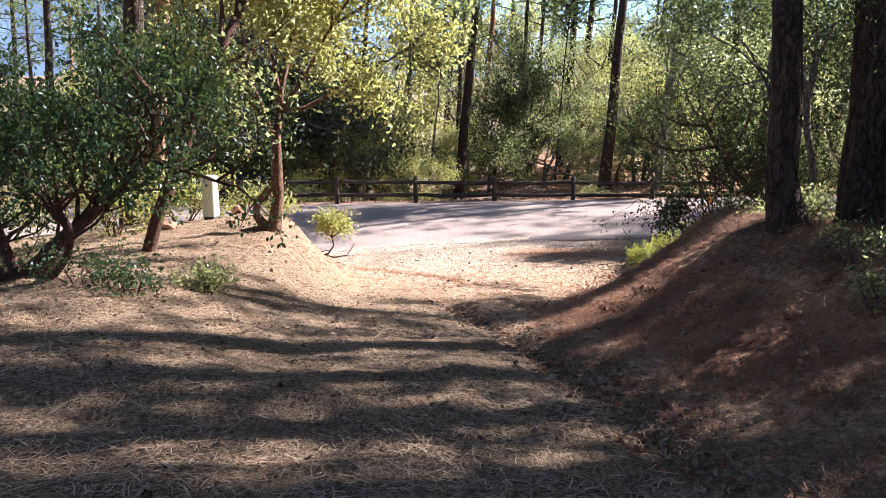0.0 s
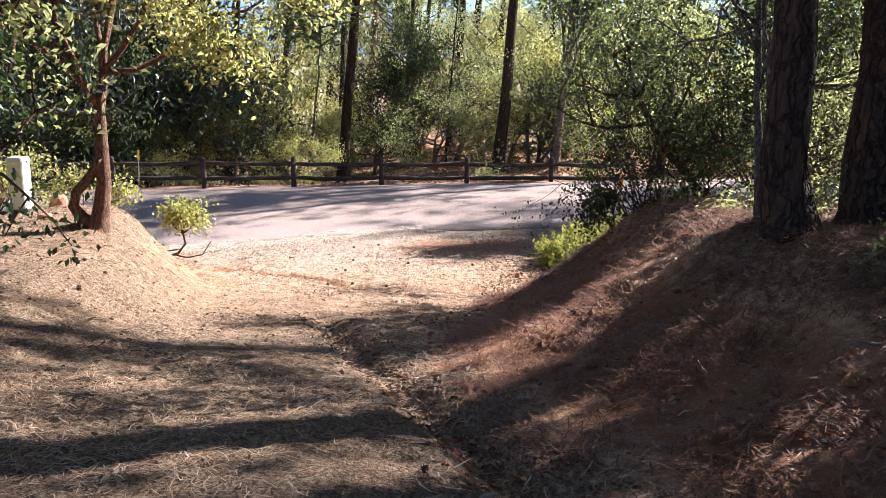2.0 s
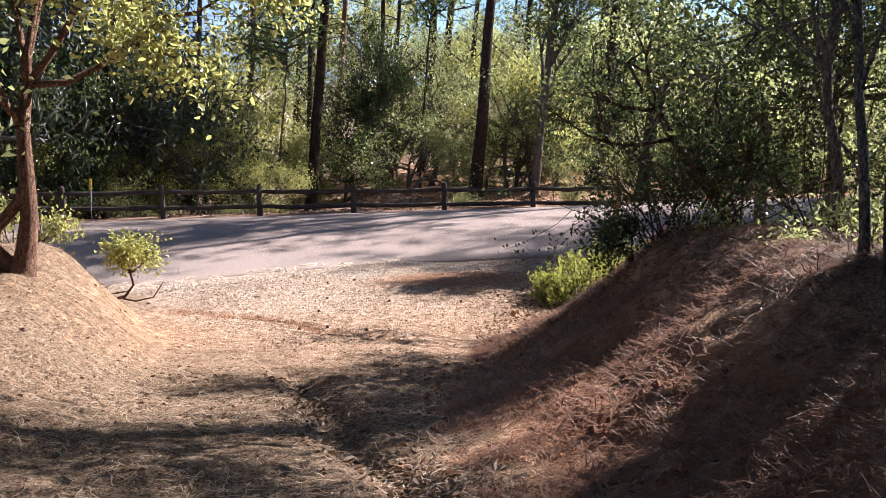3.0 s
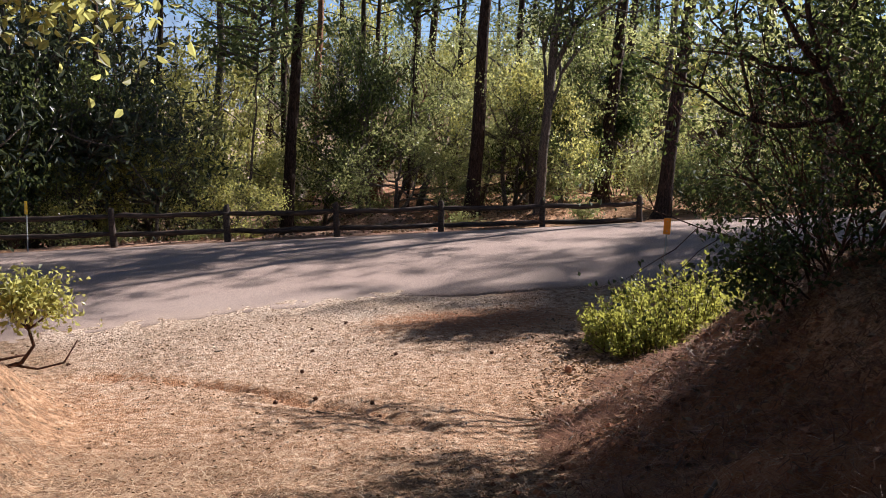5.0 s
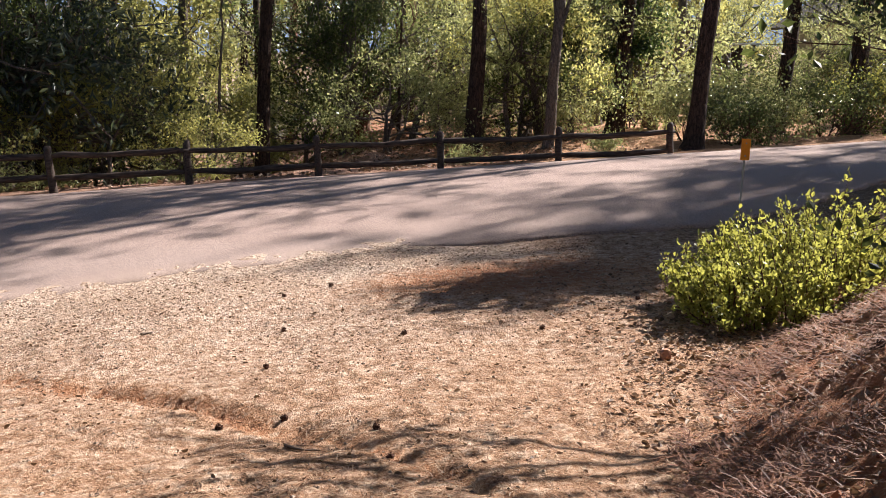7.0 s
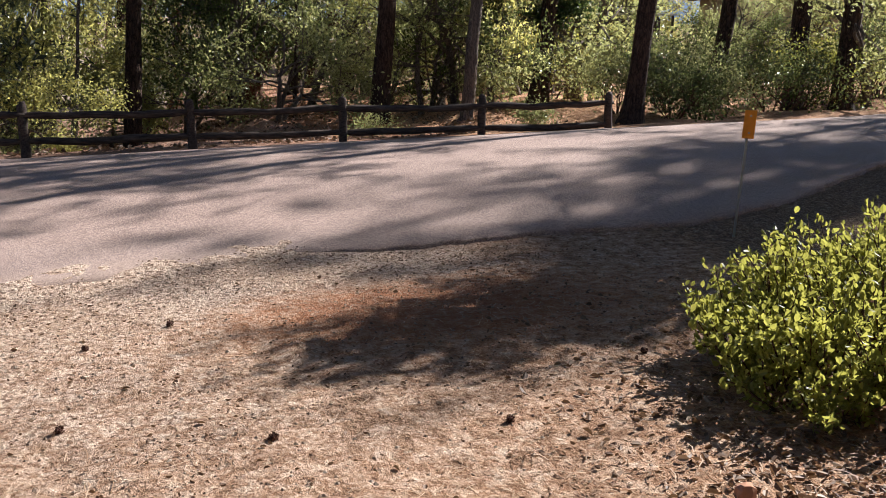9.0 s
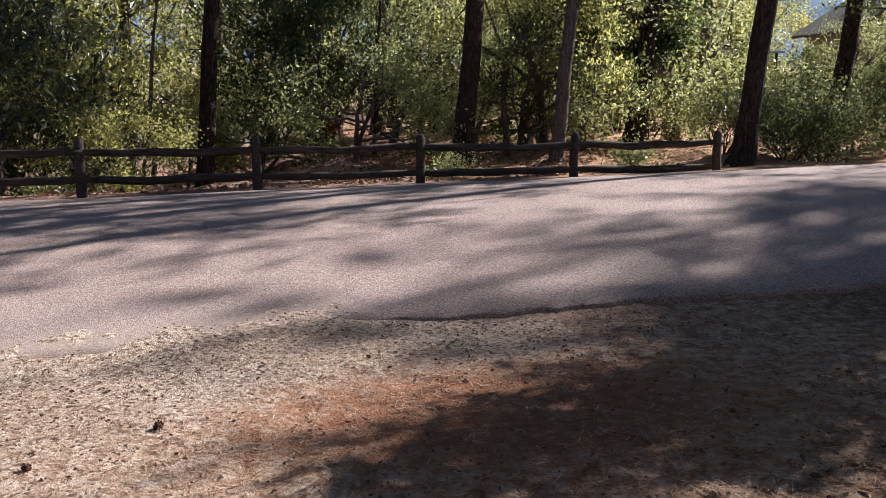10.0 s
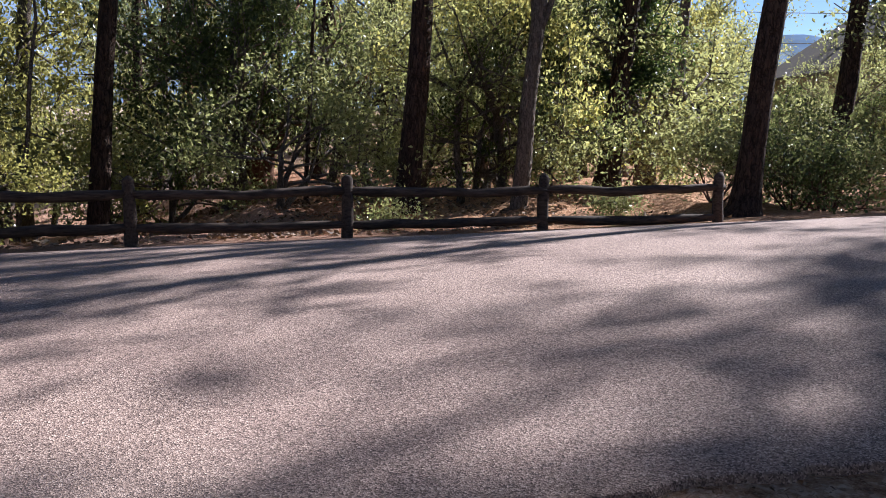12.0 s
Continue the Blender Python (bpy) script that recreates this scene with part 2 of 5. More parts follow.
class MB:
    """Collects vertices, quads and triangles for one mesh."""

    def __init__(self):
        self.v, self.q, self.t, self.k = [], [], [], 0

    def add(self, v, q=None, t=None):
        v = np.asarray(v, float).reshape(-1, 3)
        if q is not None and len(q):
            self.q.append(np.asarray(q, int).reshape(-1, 4) + self.k)
        if t is not None and len(t):
            self.t.append(np.asarray(t, int).reshape(-1, 3) + self.k)
        self.v.append(v)
        self.k += len(v)

    def mesh(self, name, mat, smooth=True):
        me = bpy.data.meshes.new(name)
        v = np.concatenate(self.v) if self.v else np.zeros((0, 3))
        q = np.concatenate(self.q) if self.q else np.zeros((0, 4), int)
        t = np.concatenate(self.t) if self.t else np.zeros((0, 3), int)
        me.vertices.add(len(v))
        me.vertices.foreach_set("co", v.ravel())
        me.loops.add(q.size + t.size)
        me.loops.foreach_set("vertex_index", np.concatenate([q.ravel(), t.ravel()]).astype(np.int32))
        me.polygons.add(len(q) + len(t))
        starts = np.concatenate([np.arange(len(q)) * 4, q.size + np.arange(len(t)) * 3]).astype(np.int32)
        me.polygons.foreach_set("loop_start", starts)
        me.polygons.foreach_set("use_smooth", np.full(len(q) + len(t), smooth))
        me.update(calc_edges=True)
        me.materials.append(mat)
        return me


def part(name, mesh, parent, label=""):
    ob = new(name, mesh)
    ob.parent = parent
    return tagged(ob, label)


def bm_mesh(name, bm, mat, smooth=False):
    me = bpy.data.meshes.new(name)
    bm.to_mesh(me)
    bm.free()
    me.materials.append(mat)
    for p in me.polygons:
        p.use_smooth = smooth
    return me


def tube(mb, pts, radii, sides=7, lump=0.0, rng=RNG):
    """A tapered tube along a line of points, closed at its ends."""
    pts = np.asarray(pts, float)
    n = len(pts)
    ways = np.gradient(pts, axis=0)
    ways /= np.linalg.norm(ways, axis=1)[:, None] + 1e-9
    ref = np.array([1.0, 0, 0]) if abs(ways[:, 0]).mean() < 0.7 else np.array([0, 1.0, 0])
    a = np.cross(ways, ref)
    a /= np.linalg.norm(a, axis=1)[:, None] + 1e-9
    b = np.cross(ways, a)
    ang = np.arange(sides) / sides * 2 * np.pi
    r = np.asarray(radii, float)[:, None] * (1 + lump * (rng.rand(n, sides) - 0.5))
    ring = pts[:, None] + r[..., None] * (np.cos(ang)[None, :, None] * a[:, None] + np.sin(ang)[None, :, None] * b[:, None])
    i, j = np.meshgrid(np.arange(n - 1), np.arange(sides), indexing="ij")
    j2 = (j + 1) % sides
    q = np.stack([i * sides + j, i * sides + j2, (i + 1) * sides + j2, (i + 1) * sides + j], -1).reshape(-1, 4)
    k = n * sides
    tris = [[k, (s + 1) % sides, s] for s in range(sides)] + [[k + 1, (n - 1) * sides + s, (n - 1) * sides + (s + 1) % sides] for s in range(sides)]
    mb.add(np.concatenate([ring.reshape(-1, 3), pts[:1], pts[-1:]]), q, tris)


def unit(rng, n):
    d = rng.normal(size=(n, 3))
    return d / (np.linalg.norm(d, axis=1)[:, None] + 1e-9)


def leaves(mb, c, length, width, rng, ways=None, fold=0.25):
    """Folded leaf blades, two triangles each, at the points c."""
    n = len(c)
    d = unit(rng, n) if ways is None else ways
    s = np.cross(d, unit(rng, n))
    s /= np.linalg.norm(s, axis=1)[:, None] + 1e-9
    up = np.cross(s, d)
    k = (0.6 + 0.8 * rng.rand(n))[:, None]
    ll, ww = length * k, width * k
    v = np.stack([c, c + d * ll * 0.55 + s * ww * 0.5 + up * ww * fold, c + d * ll, c + d * ll * 0.55 - s * ww * 0.5 + up * ww * fold], 1)
    i = np.arange(n)[:, None] * 4
    mb.add(v.reshape(-1, 3), t=np.concatenate([i + [[0, 1, 2]], i + [[0, 2, 3]]]))


def oval_leaves(mb, c, length, width, rng, ways, fold=0.2):
    """Rounded leaf blades folded along the midrib, four triangles each."""
    n = len(c)
    s = np.cross(ways, unit(rng, n))
    s /= np.linalg.norm(s, axis=1)[:, None] + 1e-9
    up = np.cross(s, ways)
    k = (0.6 + 0.8 * rng.rand(n))[:, None]
    ll, ww = length * k, width * k
    at = lambda f, side, h: c + ways * ll * f + s * ww * side + up * ww * h
    v = np.stack([at(0, 0, 0), at(0.32, 0.44, fold), at(0.72, 0.42, fold * 0.9), at(1, 0, -0.1), at(0.72, -0.42, fold * 0.9), at(0.32, -0.44, fold)], 1)
    i = np.arange(n)[:, None] * 6
    mb.add(v.reshape(-1, 3), t=np.concatenate([i + [[0, 1, 2]], i + [[0, 2, 3]], i + [[0, 3, 4]], i + [[0, 4, 5]]]))


def curled_needles(mb, c, length, width, rng, ways, curl=0.8):
    """Thin needles bent once on their way, four triangles each."""
    n = len(c)
    s = np.cross(ways, np.array([0, 0, 1.0]))
    s /= np.linalg.norm(s, axis=1)[:, None] + 1e-9
    k = (0.5 + rng.rand(n))[:, None]
    turned = ways + s * (rng.normal(size=n) * curl)[:, None] - np.array([0, 0, 0.25]) * rng.rand(n)[:, None]
    turned /= np.linalg.norm(turned, axis=1)[:, None]
    mid = c + ways * length * k * 0.5
    end = mid + turned * length * k * 0.5
    w = s * width * 0.5
    v = np.stack([c - w, c + w, mid + w, mid - w, end + w * 0.6, end - w * 0.6], 1)
    i = np.arange(n)[:, None] * 6
    mb.add(v.reshape(-1, 3), q=np.concatenate([i + [[0, 1, 2, 3]], i + [[3, 2, 4, 5]]]))


def bent(p, way, length, rng, n=5, wob=0.12, rise=0.0):
    """A wandering line of points from p."""
    pts = [np.asarray(p, float)]
    way = np.asarray(way, float) / np.linalg.norm(way)
    for _ in range(n - 1):
        way = way + rng.normal(size=3) * wob + np.array([0, 0, rise])
        way /= np.linalg.norm(way)
        pts.append(pts[-1] + way * length / (n - 1))
    return np.array(pts), way


def grow(mb, p, way, length, radius, depth, rng, tips, spread=0.7, rise=0.06, wob=0.16, kids=(2, 4), sides=6, shrink=0.68):
    """Limbs that fork; the ends are collected in tips."""
    pts, end = bent(p, way, length, rng, 5, wob, rise)
    few = slice(None) if depth > 1 else slice(None, None, 2)
    tube(mb, pts[few], np.linspace(radius, radius * 0.55, 5)[few], (5, 4, 3)[2 - depth] if depth < 3 else sides)
    if depth == 0:
        tips.extend([pts[-1], pts[-2], pts[-3]])
        return
    if depth == 1:
        tips.append(pts[-1])
    for i in range(rng.randint(kids[0], kids[1] + 1)):
        at = pts[-1] if i < 2 else pts[rng.randint(2, 5)]
        w = end + rng.normal(size=3) * spread
        grow(mb, at, w, length * shrink * (0.75 + 0.5 * rng.rand()), radius * 0.55, depth - 1, rng, tips, spread, rise, wob, kids, sides, shrink)


# ---- the lie of the land ----
FENCE_Y, ROAD_FAR = 31.4, 30.6


def road_near(x):
    return np.interp(x, [-60, -9.3, -2.7, -0.9, 1.9, 3.0, 4.4, 5.9, 7.2, 8.7, 10.5, 60], [14.0, 20.0, 21.8, 22.25, 22.68, 22.64, 22.70, 22.63, 22.92, 23.65, 24.6, 36.0])


def road_z(x, y):
    d = np.clip(y, 20, 31) - 26.6
    return -2.40 + 0.026 * np.clip(x, -25, 30) - np.where(d > 0, 0.0170, 0.010) * d ** 2


def toe(y):
    return np.interp(y, [-6, 2, 6, 8, 9.4, 11.5, 13, 14.5, 15.7, 16.5, 17.5, 18.3, 20], [2.5, 1.75, 1.1, 0.83, 0.65, 0.92, 1.3, 1.72, 2.1, 2.65, 3.4, 4.0, 4.9])


def height(x, y):
    x, y = np.asarray(x, float), np.asarray(y, float)
    floor = np.interp(y, [-40, 0, 4, 7, 9.4, 12.5, 16.5, 19, 22], [4.0, 0.10, -0.25, -0.60, -1.02, -1.62, -2.22, -2.38, -2.45])
    floor = floor - 0.07 * np.clip(x, -4, 3) * (1 - step(11, 20, y))
    right = np.interp(y, [-40, 0, 8, 10, 12, 14, 15.5, 17.5, 19.5, 22], [4.6, 0.56, 0.19, 0.02, -0.22, -0.46, -0.72, -1.45, -2.3, -2.5])
    right = right + 0.02 * np.clip(x - 4, 0, 20)
    u = (x - toe(y)) / 2.5
    rill = 0.10 * (vnoise(y * 1.1 + 0.25 * x, 2.7) - 0.5) + 0.05 * (vnoise(y * 2.9, x * 0.8) - 0.5)
    steep = [np.clip((u + rill + k) / 0.98, 0, 1) ** 1.5 for k in (-0.06, 0.0, 0.06)]
    z = floor + (right - floor) * (steep[0] + steep[1] + steep[2]) / 3
    left = np.interp(y, [-40, 0, 7, 10, 12.5, 14.5, 16.2, 17.5, 19.5, 21], [4.2, 0.25, -0.30, -0.60, -0.82, -0.90, -0.92, -1.3, -2.2, -2.5])
    left = left - 0.11 * np.clip(-x - 3.8, 0, 14) * step(3, 9, y)
    lt = np.interp(y, [0, 8, 12, 14.5, 16.5, 19], [-1.0, -1.1, -1.3, -1.5, -1.75, -2.8])
    z = z + (left - floor) * step(0, np.interp(y, [8, 13], [2.4, 1.6]), lt - x)
    rut_x = np.interp(y, [3, 5, 6, 8, 9.4, 11.5, 13.5, 15], [1.6, 1.25, 1.05, 0.78, 0.52, 0.2, -0.2, -0.75]) + 0.10 * (vnoise(y * 1.7, 3.1) - 0.5)
    z = z - 0.15 * np.exp(-((x - rut_x) / 0.17) ** 2) * step(3, 6, y) * (1 - step(12.5, 14.5, y))
    rough = 1 + 2.2 * step(0.1, 0.5, u) * (1 - step(0.95, 1.4, u)) * step(0, 4, y) * (1 - step(16.5, 18, y))
    z = z + (vnoise(x * 0.9, y * 0.9) - 0.5) * 0.10 + ((vnoise(x * 3.1 + 7, y * 3.1) - 0.5) * 0.035 + (vnoise(x * 7, y * 7 + 3) - 0.5) * 0.026) * rough
    # a shallow wash across the apron
    wash = np.interp(x, [-4, -1.7, -0.2, 0.7, 1.3], [18.3, 18.2, 17.25, 16.2, 15.2]) + 0.2 * (vnoise(x * 2.1, 9.3) - 0.5)
    z = z - 0.085 * (0.15 + 0.85 * step(0.4, 0.65, vnoise(x * 1.1 + 0.6, 5.5))) * np.exp(-((y - wash) / 0.12) ** 2) * step(-3.0, -1.2, x) * (1 - step(0.9, 1.5, x))
    # the road bed, and the land beyond the fence
    e = road_near(x)
    rz = road_z(x, np.maximum(y, e))
    east = step(1.7, 3.0, x)
    lip = -0.004 + 0.049 * east + (0.022 * (vnoise(x * 4, y * 4) - 0.5) + 0.03 * (vnoise(x * 10, y * 10) - 0.5)) * (1 - 0.8 * east) + 0.07 * step(0.1, 1.2, y - e)
    z = z + (rz - lip - z) * step(0, 1, (y - e + 2.6) / 2.5)
    beyond = road_z(x, 30.6) - 0.10 - 0.30 * step(31.0, 35.5, y) - 0.35 * step(36, 46, y) - 0.12 * step(46, 54, y) - 0.25 * np.clip(3.2 - x, 0, 5) * step(32, 38, y) + np.clip(y - 54, 0, 400) * 0.006 + ((vnoise(x * 0.6, y * 0.6) - 0.5) * 0.35 + (vnoise(x * 1.9, y * 1.9 + 5) - 0.5) * 0.22) * step(31.5, 34, y)
    return np.where(y > ROAD_FAR + 0.1, beyond, z)


def hz(x, y):
    return float(height(x, y))


def axis(lo, hi, fine_lo, fine_hi, d, growth=1.16):
    mid = list(np.arange(fine_lo, fine_hi, d))
    s, a, b = d, [fine_lo], [mid[-1]]
    while a[-1] > lo:
        s *= growth
        a.append(a[-1] - s)
    s = d
    while b[-1] < hi:
        s *= growth
        b.append(b[-1] + s)
    return np.array(a[:0:-1] + mid + b[1:])


def sheet(xs, ys, zf):
    gx, gy = np.meshgrid(xs, ys, indexing="ij")
    gz = zf(gx, gy)
    i, j = np.meshgrid(np.arange(len(xs) - 1), np.arange(len(ys) - 1), indexing="ij")
    w = len(ys)
    q = np.stack([i * w + j, (i + 1) * w + j, (i + 1) * w + j + 1, i * w + j + 1], -1).reshape(-1, 4)
    return np.stack([gx, gy, gz], -1).reshape(-1, 3), q


def set_attr(me, name, values):
    a = me.attributes.new(name, "FLOAT", "POINT")
    a.data.foreach_set("value", np.asarray(values, np.float32))


mb = MB()
gv, gq = sheet(axis(-900, 900, -6, 7, 0.06), axis(-300, 1500, 0, 33, 0.06), height)
mb.add(gv, gq)
me = mb.mesh("ground", GROUND)
gx, gy = gv[:, 0], gv[:, 1]
edge = road_near(gx)
apron = step(11.5, 15, gy) * (1 - step(1.2, 3.0, gx - toe(gy) + 1.2)) * step(-0.8, 1.2, gx + 2.6 + (gy - 17) * 0.25)
gravel = apron * (0.42 + 0.25 * step(6.5, 2.0, edge - gy)) * (0.75 + 0.25 * step(4.5, 0.5, gx)) + 0.35 * step(30.6, 31.2, gy) * step(33, 31, gy)
bank = step(0.1, 0.9, gx - toe(gy)) * step(2.6, 1.4, gx - toe(gy)) * step(3, 7, gy) * (gy < 20)
mound = step(-0.8, -2.2, gx) * step(11, 13.5, gy) * step(19, 17, gy)
wash_y = np.interp(gx, [-4, -1.7, -0.2, 0.7, 1.3], [18.3, 18.2, 17.25, 16.2, 15.2]) + 0.2 * (vnoise(gx * 2.1, 9.3) - 0.5)
bare = np.exp(-((gx - 2.7) / 1.5) ** 2 - ((gy - 20.7) / 0.9) ** 2) + 0.7 * np.exp(-((gy - wash_y) / 0.16) ** 2) * step(0.35, 0.65, vnoise(gx * 1.1 + 0.6, 5.5)) * step(-3.0, -1.2, gx) * (1 - step(0.9, 1.5, gx))
gravel = gravel + 0.5 * apron * step(2.4, 0.4, edge - gy) * step(4.0, 2.4, gx)
gravel = gravel * (1 - 0.75 * np.clip(bare, 0, 1))
set_attr(me, "soil", np.clip(1.0 * bank + 0.22 * mound + 0.50 * apron + 0.65 * step(30.8, 31.2, gy) * step(62, 50, gy) + 0.12 + 0.5 * bare, 0, 1))
set_attr(me, "gravel", np.clip(gravel, 0, 1))
tagged(new("ground", me), "red earth ground strewn with pine needles and gravel", "ground", kind="structure")

# the road, with a ragged broken edge on the near side
rx = axis(-70, 70, -10, 16, 0.06, 1.2)
near = road_near(rx) + (vnoise(rx * 2.3, 1.5) - 0.5) * 0.22 + (vnoise(rx * 9, 8.5) - 0.5) * 0.10
far = ROAD_FAR + (vnoise(rx * 1.9, 4.5) - 0.5) * 0.18 + np.clip(rx - 12, 0, 60) * 0.12
rows_v = np.concatenate([[-0.012, -0.003], np.linspace(0, 1, 44), [1.002, 1.006]])
yy = near[:, None] + (far - near)[:, None] * np.clip(rows_v, 0, 1)[None, :] + np.where(rows_v < 0, rows_v * 3, 0)[None, :] + np.where(rows_v > 1, 0.05, 0)[None, :]
zz = road_z(rx[:, None], yy) + (vnoise(rx[:, None] * 0.8, yy * 0.8) - 0.5) * 0.02
zz[:, 0] -= 0.12
zz[:, 1] -= 0.012
zz[:, -1] -= 0.25
w = len(rows_v)
i, j = np.meshgrid(np.arange(len(rx) - 1), np.arange(w - 1), indexing="ij")
mb = MB()
rv = np.stack([np.broadcast_to(rx[:, None], yy.shape), yy, zz], -1).reshape(-1, 3)
mb.add(rv, np.stack([i * w + j, (i + 1) * w + j, (i + 1) * w + j + 1, i * w + j + 1], -1).reshape(-1, 4))
me = mb.mesh("road", ASPHALT)
set_attr(me, "dust", np.clip(step(0.9, 0.05, rv[:, 1] - road_near(rv[:, 0])) * step(3.2, 1.0, rv[:, 0]), 0, 1))
tagged(new("road", me), "pinkish chip-seal asphalt road with a crumbling edge", "road", kind="structure")


# ---- trees ----
def pine_parts(seed, tall=17.0, girth=0.17, crown_from=0.45, tufts=560, lean=(0, 0), bark=None, snag=0):
    """Trunk and crown meshes of one pine."""
    rng = np.random.RandomState(seed)
    trunk, crown = MB(), MB()
    zs = np.concatenate([[-0.35, 0.0, 0.15, 0.5], np.linspace(1.2, tall, 16)])
    wob = np.cumsum(rng.normal(size=(len(zs), 2)) * 0.025, axis=0)
    pts = np.stack([lean[0] * zs + wob[:, 0], lean[1] * zs + wob[:, 1], zs], 1)
    rad = girth * np.interp(zs, [-0.35, 0, 0.15, 0.5, 1.2, tall], [1.75, 1.55, 1.28, 1.1, 1.0, 0.15])
    twigs = trunk
    tube(trunk, pts, rad, 11, 0.13, rng)
    line = lambda z: np.array([np.interp(z, zs, pts[:, 0]), np.interp(z, zs, pts[:, 1]), z])
    for _ in range(snag):
        z = tall * (0.12 + 0.3 * rng.rand())
        a = rng.rand() * 6.28
        p, _w = bent(line(z), (math.cos(a), math.sin(a), -0.1), 0.5 + rng.rand() * 1.0, rng, 5, 0.22)
        tube(twigs, p, np.linspace(0.022, 0.005, 5), 4)
    ends = []
    for k in range(34):
        f = crown_from + (0.98 - crown_from) * (k / 34) ** 0.9
        z, a = tall * f, rng.rand() * 6.28
        ln = (0.5 + 2.3 * math.sin(math.pi * min(1, (1 - f) / (1 - crown_from) * 0.75 + 0.12))) * (0.6 + 0.6 * rng.rand())
        p, w = bent(line(z), (math.cos(a), math.sin(a), 0.12 + 0.25 * rng.rand()), ln, rng, 6, 0.14, 0.03)
        tube(twigs, p, np.linspace(0.045, 0.012, 6), 5)
        for q in p[2:]:
            ends.extend([q + rng.normal(size=3) * 0.28 for _ in range(max(1, tufts // 136))])
    ends = np.array(ends)
    n = 5
    c = np.repeat(ends, n, axis=0) + rng.normal(size=(len(ends) * n, 3)) * 0.05
    leaves(crown, c, 0.28, 0.074, rng, fold=0.1)
    return trunk.mesh("trunk", bark or BARK_PINE), crown.mesh("crown", NEEDLE, False)


def pine(x, y, seed, label="tall straight ponderosa pine with dark furrowed bark", **kw):
    t, c = pine_parts(seed, **kw)
    ob = new("pine_tree")
    ob.matrix_world = pose(x, y, hz(x, y))
    tagged(ob, label, "tree", "pines of the forest")
    part("trunk", t, ob)
    part("crown", c, ob, "dark green needle tufts")
    return ob


def broadleaf(name, seed, trunk_h, girth, limb, depth, count, leaf, mat, bark, spread=0.75, clump=0.32, lean=(0.05, 0.0), kids=(2, 3), stems=1, stem_spread=0.3, first=4, rise=0.05, low=0.0, wob=0.16, label="", category="tree", group="", curve=None):
    """A leafy tree or shrub at the origin: stems that fork, and leaves in clumps at the twigs' ends."""
    rng = np.random.RandomState(seed)
    wood, crown, tips = MB(), MB(), []
    for s in range(stems):
        a = rng.rand() * 6.28 if stems > 1 else 0.0
        k = stem_spread if stems > 1 else 0.0
        way = np.array([math.cos(a) * k + lean[0], math.sin(a) * k + lean[1], 1.0])
        off = np.array([math.cos(a), math.sin(a), 0]) * (0.10 * k if stems > 1 else 0)
        pts, end = bent(off + np.array([0, 0, -0.15]), way, trunk_h * (0.8 + 0.4 * rng.rand()) + 0.15, rng, 8, wob * 0.6)
        if curve is not None:
            pts = np.array(curve, float)
            end = pts[-1] - pts[-2]
            end = end / np.linalg.norm(end)
        m = len(pts)
        tube(wood, pts, girth * np.interp(np.arange(m), [0, 1, m - 1], [1.45, 1.1, 0.75]), 10, 0.10, rng)
        for i in range(first):
            at = pts[-1] if i < 2 else pts[rng.randint(max(2, m // 2), m)]
            w = end + rng.normal(size=3) * spread
            w[2] = max(w[2], low)
            grow(wood, at, w, limb * (0.7 + 0.6 * rng.rand()), girth * 0.55, depth, rng, tips, spread, rise, wob, kids)
    tips = np.array(tips)
    per = max(1, count // len(tips))
    c = np.repeat(tips, per, axis=0)
    dens = np.repeat(0.55 + 0.9 * rng.rand(len(tips)), per)[:, None]
    c = c + rng.normal(size=c.shape) * clump * dens * np.array([1, 1, 0.75])
    leaves(crown, c, leaf[0], leaf[1], rng)
    ob = new(name)
    tagged(ob, label, category, group)
    part("trunk", wood.mesh("wood", bark), ob)
    part("crown" if category == "tree" else "foliage", crown.mesh("leaves", mat, False), ob)
    return ob


def stand(ob, x, y, turn=0.0, size=1.0, sink=0.0):
    ob.matrix_world = pose(x, y, hz(x, y) - sink, 0, 0, turn) @ Matrix.Scale(size, 4)
    return ob


def again(ob, x, y, turn, size, tall=1.0):
    m = pose(x, y, hz(x, y) - 0.03, 0, 0, turn) @ Matrix.Diagonal((size, size, size * tall, 1))
    made = copy_thing(ob, pose(0, 0, 0))
    made.matrix_basis = m
    return made


